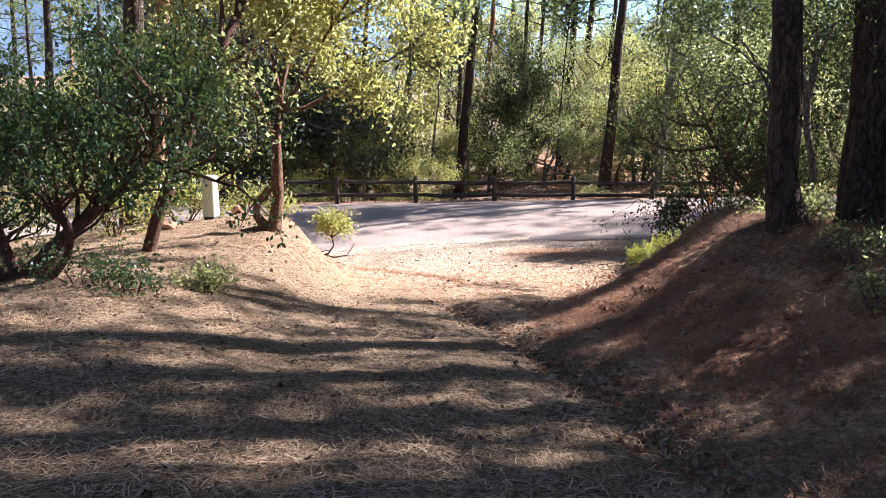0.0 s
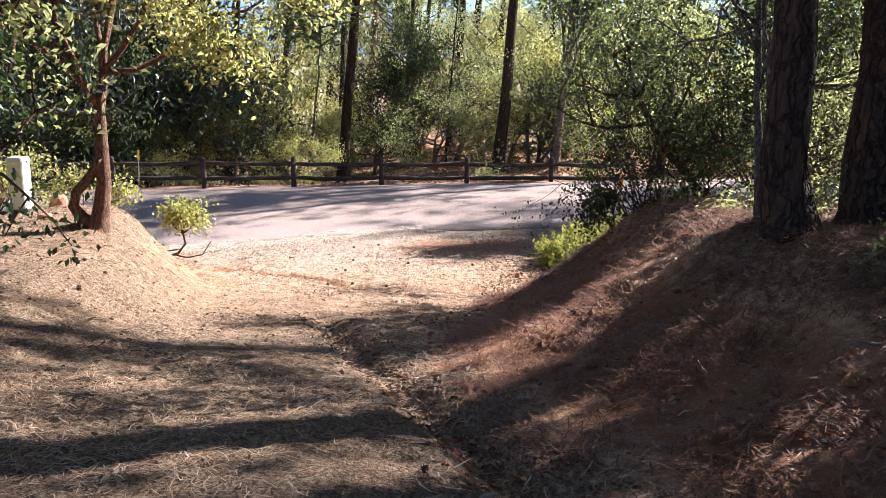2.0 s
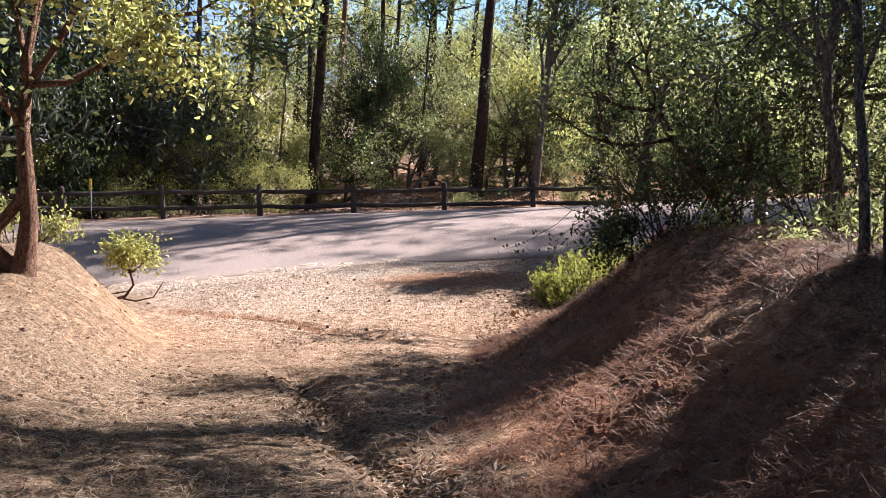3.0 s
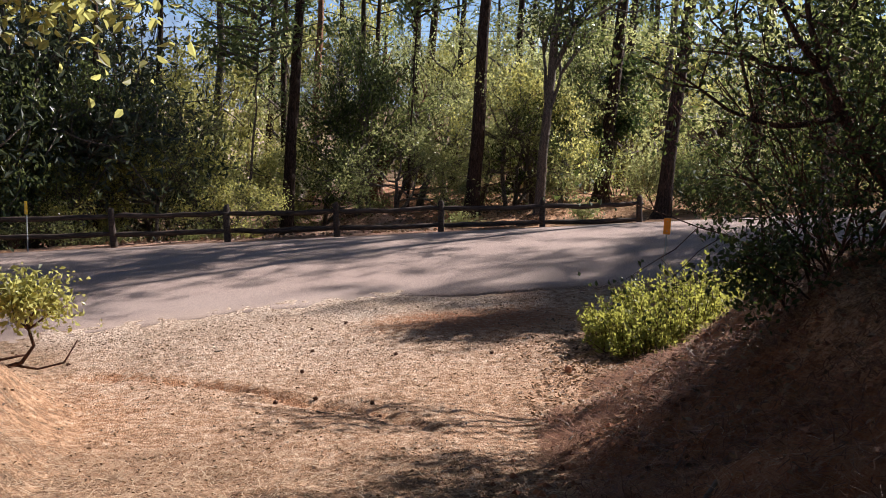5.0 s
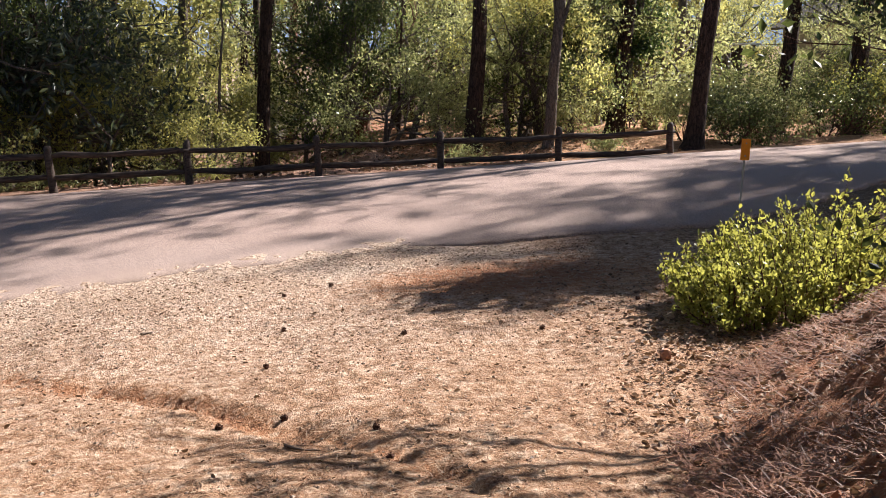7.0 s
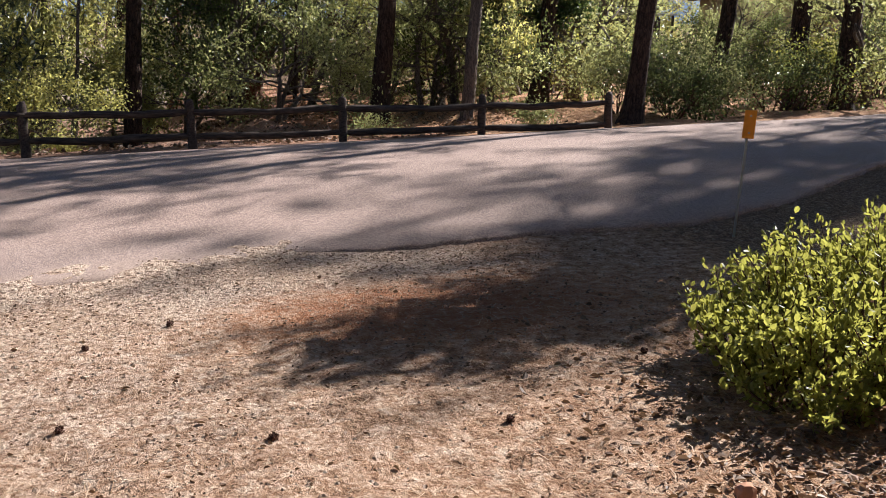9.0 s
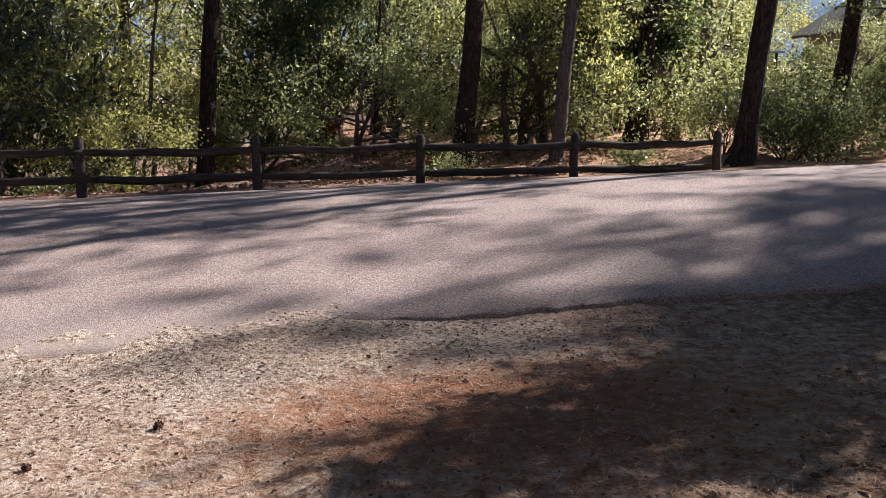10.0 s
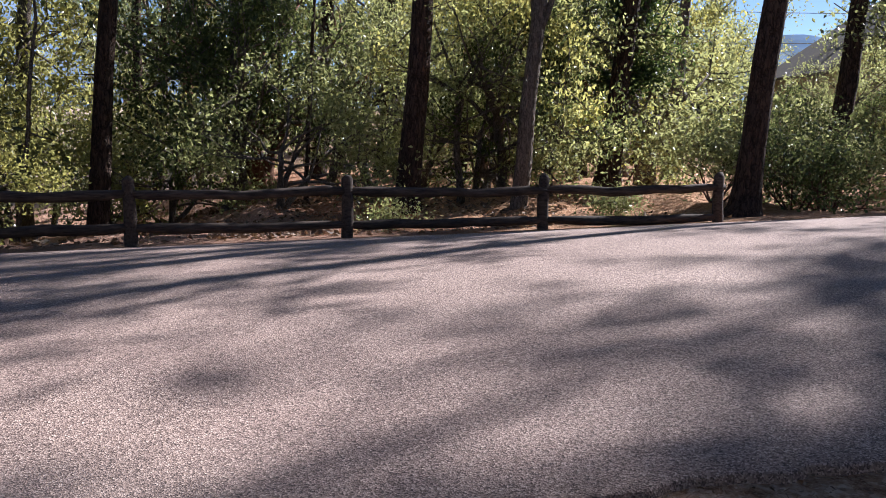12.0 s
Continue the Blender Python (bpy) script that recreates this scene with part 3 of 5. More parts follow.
# pines that stand out by their place: x, y, girth, height, lean, bark
PINES = [
    (0.0, 38.6, 0.21, 19, (0.085, 0.0), BARK_PINE, 2), (-2.8, 46.0, 0.22, 18, (0.045, 0), BARK_OAK, 5),
    (-0.2, 49.6, 0.17, 20, (0.045, 0), BARK_PINE, 2), (0.45, 53.0, 0.19, 20, (0.06, 0), BARK_PINE, 2), (1.3, 52.0, 0.21, 20, (0.06, 0), BARK_RED, 1),
    (2.95, 44.0, 0.13, 18, (0.045, 0), BARK_PINE, 4), (5.7, 50.0, 0.24, 21, (0.05, 0), BARK_PINE, 1),
    (7.0, 54.0, 0.26, 21, (0.09, 0), BARK_PINE, 1), (6.0, 36.6, 0.23, 19, (0.065, 0), BARK_PINE, 3),
    (11.1, 38.5, 0.25, 19, (0.08, 0), BARK_PINE, 2), (10.65, 32.5, 0.21, 20, (0.10, 0.0), BARK_PINE, 2),
    (15.6, 36.8, 0.22, 20, (0.11, 0), BARK_PINE, 1), (-7.0, 37.2, 0.24, 18, (0.05, 0), BARK_PINE, 5), (-5.6, 36.0, 0.12, 15, (0.05, 0), BARK_PINE, 5), (-10.2, 47.0, 0.2, 18, (0.06, 0), BARK_PINE, 3),
    (-5.3, 46.0, 0.17, 18, (0.07, 0), BARK_PINE, 3), (-7.1, 50.0, 0.14, 18, (0.04, 0), BARK_PINE, 2), (7.9, 50.0, 0.17, 19, (0.05, 0), BARK_PINE, 2), (10.1, 48.0, 0.20, 19, (0.06, 0), BARK_PINE, 1), (14.6, 46.0, 0.22, 19, (0.05, 0), BARK_PINE, 1), (15.9, 44.5, 0.2, 19, (0.05, 0), BARK_OAK, 2), (-1.4, 38.0, 0.05, 9, (0.10, 0), BARK_OAK, 3), (4.3, 40.0, 0.05, 10, (0.06, 0), BARK_PINE, 5),
    (3.30, 8.95, 0.145, 15, (-0.055, 0), BARK_PINE, 0), (4.35, 9.5, 0.24, 17, (-0.01, 0), BARK_PINE, 2),
    (-6.55, 18.2, 0.235, 18, (0.06, 0), BARK_PINE, 1), (-5.7, 17.0, 0.155, 17, (0.07, 0), BARK_RED, 1),
]
for n, (x, y, g, tall, lean, bark, snag) in enumerate(PINES):
    red = bark is BARK_RED
    pine(x, y, 100 + n, "tall ponderosa pine with reddish plated bark" if red else "tall straight ponderosa pine with dark furrowed bark",
         tall=tall, girth=g, lean=lean, bark=bark, snag=snag, crown_from=0.64 if y > 34 else 0.45, tufts=410 if y > 34 else 560)

# more pines deeper in the forest and behind the walk, copied from four kinds
kinds = [pine(-14.0, 52.0, 201, tall=19, girth=0.2, crown_from=0.28), pine(14.0, 47.0, 202, tall=21, girth=0.24, snag=4), pine(-9.0, 60.0, 203, tall=18, girth=0.17, bark=BARK_RED, snag=2), pine(20.0, 55.0, 204, tall=20, girth=0.2, crown_from=0.2)]
rng = np.random.RandomState(31)
spots = [(rng.uniform(-34, 40), rng.uniform(54, 98)) for _ in range(44)]
# Pines beside and behind the walk: mostly unseen, added for shade and less skylight.
spots += [(8.5, 6.2), (11.0, 9.5), (7.2, 2.6), (13.5, 3.2), (10.0, -1.5), (15.0, 11.0), (6.0, -4.0), (17.5, 6.0), (-11.0, 12.0), (-13.5, 6.0), (-10.0, -2.0), (21.0, 9.0), (-15, 19), (20.5, 42.0), (-13.0, 37.0), (-18.0, 39.5), (27.0, 40.0), (13.2, 12.6), (18.5, 42.0), (23.0, 46.0), (-20.0, 2.0), (9.6, 8.6), (-22.0, 8.0), (-18.0, -12.0), (5.0, -8.0), (-5.0, -9.0), (0.5, -12.0), (-7.0, 4.0), (-9.0, 8.0), (12.0, -7.0)]
for x, y in spots:
    if y > 50 and (-0.22 < x / (y - 9) < -0.07 or 0.12 < x / (y - 9) < 0.17):
        continue
    if 40 < y < 54 and abs(x - 2.4 - 0.78 * (y - 19.6)) < 2.5:
        continue
    m = again(kinds[rng.randint(4)] if y < 50 else kinds[(0, 2, 3, 3)[rng.randint(4)]], x, y, 0, rng.uniform(0.8, 1.15))
    m.matrix_basis = m.matrix_basis @ pose(0, 0, 0, 0, rng.uniform(0.5, 4.5), 0) @ pose(0, 0, 0, 0, 0, rng.uniform(0, 360))

# oaks of the understorey
oaks = [
    broadleaf("oak_tree", 301, 2.6, 0.13, 1.6, 2, 5000, (0.10, 0.058), LEAF_OAK, BARK_OAK, label="evergreen oak with forked grey trunk and small olive leaves", group="oaks of the forest", clump=0.25, first=6, lean=(0.10, 0)),
    broadleaf("oak_tree", 302, 1.6, 0.07, 1.4, 2, 4800, (0.10, 0.058), LEAF_YELLOW, BARK_OAK, label="young oak with yellowing autumn leaves", group="oaks of the forest", clump=0.25, first=6, lean=(-0.15, 0)),
    broadleaf("oak_tree", 303, 1.2, 0.07, 1.2, 2, 4800, (0.098, 0.056), LEAF_OAK, BARK_OAK, stems=3, stem_spread=0.45, label="several-stemmed evergreen oak with olive leaves", group="oaks of the forest", clump=0.25, first=4),
    broadleaf("oak_tree", 304, 2.4, 0.08, 1.6, 2, 4800, (0.10, 0.058), LEAF_YELLOW, BARK_OAK, label="slender oak with yellow-green leaves", group="oaks of the forest", clump=0.25, first=6, lean=(0.15, 0.1)),
]
juniper = broadleaf("juniper_tree", 305, 1.0, 0.12, 1.5, 2, 6500, (0.14, 0.045), LEAF_JUNIPER, BARK_OAK, stems=2, stem_spread=0.2, label="dark bushy juniper with drooping sprays", group="junipers of the forest", first=9, low=-0.2, clump=0.3)
for ob, x, y, turn, size in ((oaks[0], -11.0, 46.0, 0, 1.3), (oaks[1], -2.2, 42.5, 40, 1.2), (oaks[2], 3.6, 37.6, 90, 0.9), (oaks[3], 9.6, 43.0, 10, 1.1), (juniper, -6.6, 36.4, 20, 2.0)):
    stand(ob, x, y, turn, size, 0.03)
for x, y, s in ((-9.5, 36.2, 1.9), (-8.6, 39.2, 2.0), (-12.5, 39.0, 1.8), (-5.2, 38.6, 1.3)):
    again(juniper, x, y, rng.uniform(0, 360), s, 1.35)
for k in range(80):
    y = 38.0 + 34 * rng.rand() ** 1.25
    x = rng.uniform(-22, 26) * (0.45 + y / 62)
    if (2.2 < x < 6.0 and y < 47) or (y < 42 and (-1.6 < x < 1.2 or 5.0 < x < 7.0 or 10.2 < x < 12.2)):
        continue
    if y < 53 and abs(x - 2.4 - 0.78 * (y - 19.6)) < 3.0:
        continue
    big = 0.66 + 0.027 * (y - 36)
    if y > 48 and (-0.22 < x / (y - 9) < -0.07 or 0.12 < x / (y - 9) < 0.17):
        big *= 0.62
    again(oaks[rng.choice([0, 1, 2, 3], p=[0.26, 0.30, 0.20, 0.24])], x, y, rng.uniform(0, 360), big * rng.uniform(0.85, 1.3), rng.uniform(0.95, 1.3))
# Pines mostly out of view on the right, placed to shade road and apron.
for x, y in ((30.2, 33.2), (32.2, 33.8), (29.3, 35.6), (34.0, 35.6), (31.2, 33.3), (33.2, 34.8), (36.5, 37.0), (35.0, 38.0), (17.6, 33.9), (17.6, 35.8), (19.0, 37.7)):
    again(kinds[1], x, y, 40 * x, 1.0)
for k in range(16):
    again(oaks[rng.randint(4)], rng.uniform(24, 66), rng.uniform(64, 92), rng.uniform(0, 360), rng.uniform(1.3, 2.0))
for k, x, y, s in ((1, -4.6, 41.0, 1.25), (3, -3.3, 44.5, 1.45), (1, -6.3, 43.5, 1.5), (1, -8.0, 47.0, 1.7), (3, -5.0, 49.5, 1.8), (0, 13.5, 41.0, 1.2), (0, 13.9, 42.5, 1.2), (2, 28.5, 40.5, 1.4), (0, 12.8, 44.5, 1.4)):
    again(oaks[k], x, y, 67 * x, s)
# Unseen pines added: the first four shade the walk, the rest block skylight.
for k, x, y in ((0, 9.0, 7.2), (3, 12.5, 9.4), (3, 10.6, 8.7), (1, 12.6, 11.0), (0, -9.0, -3.5), (3, -12.5, 2.0), (0, -7.5, -8.0), (3, -3.0, -13.5), (0, 3.2, -15.0), (3, -15.0, -6.5), (0, -11.5, 6.5), (3, 8.5, -11.0), (0, -17.0, 11.0)):
    again(kinds[k], x, y, 53 * x + 20, 0.95)
# High-crowned pines added out of view on the right to shade the drive.
for x, y, s in ((15.0, 17.7, 1.08), (13.8, 14.3, 0.92), (15.3, 13.5, 1.05)):
    again(kinds[1], x, y, 80 * y, s)
fork_oak = broadleaf("oak_tree", 311, 6.0, 0.15, 1.7, 2, 6500, (0.12, 0.07), LEAF_SHADE, BARK_OAK, label="tall evergreen oak with a straight grey trunk at the fence", first=8, spread=0.6, lean=(0.09, 0.0), wob=0.10, curve=[(0, 0, -0.15), (0, 0, 0.05), (0.07, 0, 0.9), (0.12, 0.02, 1.8), (0.22, 0.0, 3.0), (0.36, 0.03, 4.4), (0.42, 0.0, 5.6), (0.55, 0.02, 6.6)])
stand(fork_oak, 7.9, 35.5, 0, 1.0, 0.03)
dark_oak = broadleaf("oak_tree", 312, 4.9, 0.12, 0.42, 2, 6500, (0.11, 0.065), LEAF_DARK, BARK_OAK, label="dense dark green oak on the road shoulder", first=12, spread=0.7, lean=(0.0, 0.0), wob=0.10, low=-0.1, clump=0.24)
stand(dark_oak, 10.5, 24.2, 0, 1.1, 0.03)
again(dark_oak, 11.6, 39.8, 120, 1.0)
spread_oak = broadleaf("oak_tree", 313, 2.0, 0.10, 1.35, 2, 7000, (0.10, 0.058), LEAF_SHADE, BARK_OAK, label="spreading dark green oak with low twigs behind the fence", first=12, spread=0.8, low=-0.25, clump=0.22, lean=(0.05, 0))
stand(spread_oak, 2.55, 40.4, 0, 1.15, 0.03)
again(spread_oak, 3.1, 41.2, 140, 1.0, 1.5)
again(spread_oak, 9.3, 37.6, 60, 0.85, 1.3)
# Out-of-view pine added to shade the near shoulder of the road.
again(kinds[1], 27.3, 33.0, 140, 0.86)
again(spread_oak, -8.4, 35.0, 200, 1.15, 1.4)
again(spread_oak, -6.2, 35.2, 20, 0.95, 1.3)
# Oaks with y under 10, and at (18.8, 34.4), are added to cast shade.
for k, x, y, s in ((1, -5.5, 34.6, 0.75), (3, -3.8, 35.6, 0.8), (1, -1.9, 35.4, 0.65), (3, -7.6, 34.8, 0.8), (1, -9.8, 34.4, 0.9), (2, 6.6, 9.9, 0.7), (2, 7.8, 9.6, 0.75), (0, 18.8, 34.4, 1.0), (2, 7.0, 40.2, 0.95), (0, 8.6, 38.6, 0.8), (2, 9.3, 41.0, 1.0), (0, 5.0, 41.6, 0.85), (2, 1.4, 40.5, 0.8), (2, 5.7, 8.4, 0.62), (2, 5.9, 9.1, 0.6), (2, 6.1, 7.3, 0.65), (2, 5.5, 7.6, 0.6)):
    again(oaks[k], x, y, 67 * x, s)
for k, x, y, s in ((0, 20.4, 44.2, 0.66), (2, 22.3, 46.4, 0.8), (4, 18.9, 42.4, 0.62), (0, 24.0, 47.6, 0.75), (4, 21.6, 43.0, 0.6), (2, 17.2, 39.6, 0.66)):
    again([*oaks, spread_oak][k], x, y, 31 * x, s)
red_oak = broadleaf("red_barked_tree", 306, 1.7, 0.17, 1.5, 2, 4500, (0.11, 0.06), LEAF_OAK, BARK_MAD, stems=3, stem_spread=0.35, label="old tree with three leaning reddish stems behind the fence", first=4, spread=0.6)
stand(red_oak, 3.75, 43.6, 0, 1.1, 0.03)
# Oaks at (8.4, 17.8) and at y under 6 are added to cast shade.
for x, y, s in ((10.4, 17.2, 0.7), (7.2, 9.8, 0.7), (7.6, 14.2, 0.6), (8.4, 17.8, 0.85), (10.8, 15.6, 0.8), (8.0, 15.4, 0.7), (7.5, 5.4, 0.9), (6.6, 4.0, 0.8), (8.6, 4.6, 0.95), (-9.5, 15.0, 0.95), (-8.2, 20.0, 0.8), (-11.5, 18.0, 1.0), (-7.6, 13.0, 0.8), (-8.8, 12.2, 0.9), (5.6, 4.0, 0.7)):
    again(oaks[rng.randint(4)], x, y, rng.uniform(0, 360), s)


# ---- fence ----
def fence_post(rng):
    mb_ = MB()
    z = np.array([-0.5, 0.0, 0.5, 0.86, 0.90, 0.905])
    tube(mb_, np.stack([0.01 * rng.normal(size=6), 0.01 * rng.normal(size=6), z], 1), np.array([0.085, 0.085, 0.08, 0.078, 0.06, 0.02]), 9, 0.12, rng)
    return mb_.mesh("post", RAILWOOD)


def fence():
    rng_ = np.random.RandomState(8)
    ob = tagged(new("rail_fence"), "weathered two-rail split wood fence beside the road", "fence")
    xs = [1.32 + 2.76 * k for k in range(-7, 4)]
    rail_z = lambda x: -2.567 + 0.007 * x
    ob.matrix_world = pose(xs[0], FENCE_Y, 0)
    for n, x in enumerate(xs):
        z = rail_z(x)
        p = part("post", fence_post(rng_), ob)
        p.matrix_local = pose(x - xs[0], 0, z - 0.215, rng_.normal() * 1.5, rng_.normal() * 1.5, rng_.rand() * 360)
        if n + 1 < len(xs):
            z2 = rail_z(xs[n + 1])
            for up in (0.045, 0.48):
                m = MB()
                f = np.linspace(-0.03, 1.03, 9)
                pts = np.stack([f * 2.76, rng_.normal(size=9) * 0.008, up + (z2 - z) * f + rng_.normal(size=9) * 0.01 - 0.02 * np.sin(np.pi * f)], 1)
                tube(m, pts, 0.066 * (0.9 + 0.2 * rng_.rand(9)) * np.interp(f, [-0.03, 0.05, 0.95, 1.03], [0.6, 1, 1, 0.6]), 7, 0.25, rng_)
                r = part("rail", m.mesh("rail", RAILWOOD), ob)
                r.matrix_local = pose(x - xs[0], 0.0, z)


fence()

# ---- the mound with the pedestal and the red-barked tree ----
def slab(sx, sy, sz, bevel, mat, name, segs=2):
    bm = bmesh.new()
    bmesh.ops.create_cube(bm, size=1.0, matrix=Matrix.Diagonal((sx, sy, sz, 1)))
    bmesh.ops.bevel(bm, geom=bm.edges[:], offset=bevel, segments=segs, affect="EDGES", profile=0.6)
    return bm_mesh(name, bm, mat, False)


PED = plain_mat("pale_green_plastic", (0.60, 0.62, 0.47), 0.5, 0.4, spot=(0.85, 0.85, 0.8), scale=6)
DARK = plain_mat("dark_plastic", (0.06, 0.055, 0.05), 0.7, 0.3)


def pedestal(x, y):
    z = hz(x, y)
    ob = tagged(new("utility_pedestal"), "pale green utility pedestal standing on a red earth mound", "utility box")
    ob.matrix_world = pose(x, y, z, 1, -0.5, -14)
    b = part("housing", slab(0.235, 0.21, 0.70, 0.035, PED, "housing", 3), ob)
    b.matrix_local = pose(0, 0, 0.40)
    c = part("cap", slab(0.25, 0.225, 0.12, 0.045, PED, "cap", 3), ob)
    c.matrix_local = pose(0, 0, 0.73)
    k = part("base", slab(0.20, 0.18, 0.22, 0.015, DARK, "base"), ob, "dark buried base")
    k.matrix_local = pose(0, 0, 0.0)
    h = part("hasp", slab(0.03, 0.015, 0.06, 0.004, DARK, "hasp"), ob)
    h.matrix_local = pose(0.0, -0.112, 0.62)


pedestal(-4.36, 15.98)


def rock(x, y, sx, sy, sz, seed, label, mat=STONE_M, turn=0.0):
    rng_ = np.random.RandomState(seed)
    bm = bmesh.new()
    bmesh.ops.create_icosphere(bm, subdivisions=2, radius=0.5)
    for v in bm.verts:
        c = v.co
        q = max(abs(c.x), abs(c.y), abs(c.z))
        v.co = (c.lerp(c * (0.42 / q), 0.65)) * (1 + 0.12 * rng_.normal() * 0.6)
        v.co = Vector((v.co.x * sx, v.co.y * sy, v.co.z * sz))
    ob = new("rock", bm_mesh("rock", bm, mat, False))
    ob.matrix_world = pose(x, y, hz(x, y) + sz * 0.32, 0, 0, turn)
    return tagged(ob, label, "rock")


rock(-3.95, 16.25, 0.26, 0.22, 0.24, 1, "square red sandstone block beside the pedestal")
rock(-4.9, 15.2, 0.34, 0.24, 0.16, 2, "flat dark rock half sunk in the mound")
rock(-3.75, 15.0, 0.2, 0.16, 0.1, 3, "small red stone in needle litter")
rock(3.05, 17.5, 0.09, 0.08, 0.10, 4, "small red stone lying on the gravel apron")


def red_tree():
    """The red-barked tree on the mound, with a second stem that bows out and back."""
    rng_ = np.random.RandomState(41)
    wood, crown, tips = MB(), MB(), []
    main = np.array([(0.02, 0, -0.2), (0.0, 0, 0.0), (0.05, 0, 0.25), (0.09, 0, 0.6), (0.07, 0.02, 1.0), (0.05, 0.03, 1.5), (0.10, 0.03, 1.95)])
    tube(wood, main, [0.17, 0.14, 0.105, 0.09, 0.08, 0.068, 0.06], 12, 0.14, rng_)
    bow = np.array([(-0.02, 0, 0.04), (-0.17, 0, 0.14), (-0.27, -0.02, 0.30), (-0.23, -0.02, 0.48), (-0.10, 0, 0.64), (0.02, 0.0, 0.80), (0.06, 0.0, 0.98)])
    tube(wood, bow, [0.10, 0.085, 0.07, 0.062, 0.06, 0.058, 0.05], 10, 0.14, rng_)
    tube(wood, np.array([(-0.02, 0, 0.02), (-0.3, 0.02, 0.03), (-0.6, 0.05, -0.03)]), [0.09, 0.05, 0.02], 8)
    for w, ln in (((-0.75, 0.2, 1.0), 1.3), ((0.05, 0.2, 1.0), 1.5), ((0.8, -0.1, 0.75), 1.6), ((1.0, 0.3, 0.35), 1.5), ((0.4, -0.5, 0.9), 1.4), ((-0.4, -0.4, 0.9), 1.3), ((-0.3, 0.5, 1.2), 1.4)):
        grow(wood, main[-1 - rng_.randint(2)], np.array(w), ln, 0.042, 2, rng_, tips, 0.55, 0.02, 0.16, (2, 3), 6, 0.7)
    tips = np.array(tips)
    c = np.repeat(tips, 125, axis=0)
    c = c + rng_.normal(size=c.shape) * 0.21 + np.array([0, 0, -0.03])
    oval_leaves(crown, c, 0.072, 0.042, rng_, unit(rng_, len(c)))
    ob = tagged(new("red_barked_tree"), "small crooked tree with peeling red bark and yellow-green leaves", "tree")
    ob.matrix_world = pose(-2.95, 14.45, hz(-2.95, 14.45), 0, 2, 0)
    part("trunk", wood.mesh("wood", BARK_MAD), ob)
    part("crown", crown.mesh("leaves", LEAF_YELLOW, False), ob)


red_tree()


def manzanita(x, y, seed, ways, leaf_n, label, size=1.0, mat=None):
    """A sprawling shrub of crooked dark limbs with leaves held at the twigs' ends."""
    rng_ = np.random.RandomState(seed)
    wood, crown, tips = MB(), MB(), []
    for w, ln, r in ways:
        p, e = bent((0, 0, -0.1), w, ln, rng_, 9, 0.20, 0.05)
        tube(wood, p, np.linspace(r, r * 0.6, 9), 9, 0.1, rng_)
        for k in range(7):
            at = p[-1] if k < 3 else p[rng_.randint(3, 9)]
            grow(wood, at, e + rng_.normal(size=3) * 0.6 + np.array([0, 0, 0.35]), ln * 0.40, r * 0.42, 2, rng_, tips, 0.65, 0.06, 0.24, (2, 3), 6, 0.7)
    tips = np.array(tips)
    per = max(1, leaf_n // len(tips))
    c = np.repeat(tips, per, axis=0)
    c = c + rng_.normal(size=c.shape) * 0.10 + np.array([0, 0, 0.03])
    d = unit(rng_, len(c)) + np.array([0, 0, 0.7])
    leaves(crown, c, 0.065, 0.035, rng_, d / np.linalg.norm(d, axis=1)[:, None])
    ob = tagged(new("manzanita_shrub"), label, "shrub")
    ob.matrix_world = pose(x, y, hz(x, y)) @ Matrix.Scale(size, 4)
    part("limb", wood.mesh("wood", BARK_MANZ), ob)
    part("foliage", crown.mesh("leaves", mat or LEAF_DARK, False), ob)
    return ob


manzanita(-4.8, 9.9, 51, [((1.0, 0.15, 0.42), 2.1, 0.075), ((0.6, 0.3, 0.8), 1.9, 0.065), ((-0.5, 0.1, 0.75), 1.5, 0.07), ((1.0, -0.25, 0.25), 1.5, 0.055), ((0.25, -0.2, 1.0), 1.7, 0.06), ((-0.9, -0.1, 0.45), 1.5, 0.08)], 16000,
          "sprawling manzanita with crooked dark limbs and dense green leaves")
# a tree that leans over the mound
lean_tree = broadleaf("leaning_oak_tree", 56, 3.2, 0.085, 1.2, 2, 2300, (0.085, 0.045), LEAF_OAK, BARK_MANZ, label="dark-stemmed oak leaning across the mound", first=5,
                      curve=[(-0.02, 0, -0.2), (0, 0, 0), (0.12, 0, 0.4), (0.30, 0, 0.85), (0.52, 0.02, 1.35), (0.72, 0.03, 1.9), (0.98, 0.05, 2.5), (1.3, 0.05, 3.1)])
stand(lean_tree, -4.15, 12.1, 0)

# shrubs of the mound and the roadside
def shrub(name, seed, x, y, tall, count, leaf, mat, label, bark=None, stems=6, spread=0.5, size=1.0, clump=0.12, kids=(2, 3), turn=0.0, flat=1.0, depth=2):
    ob = broadleaf(name, seed, tall * 0.35, 0.0085 * (0.6 + tall), tall * 0.30, depth, count, leaf, mat, bark or BARK_MANZ, stems=stems, stem_spread=spread, first=4, clump=clump, label=label, category="shrub", kids=kids, spread=0.6)
    ob.matrix_world = pose(x, y, hz(x, y), 0, 0, turn) @ Matrix.Diagonal((size, size, size * flat, 1))
    return ob


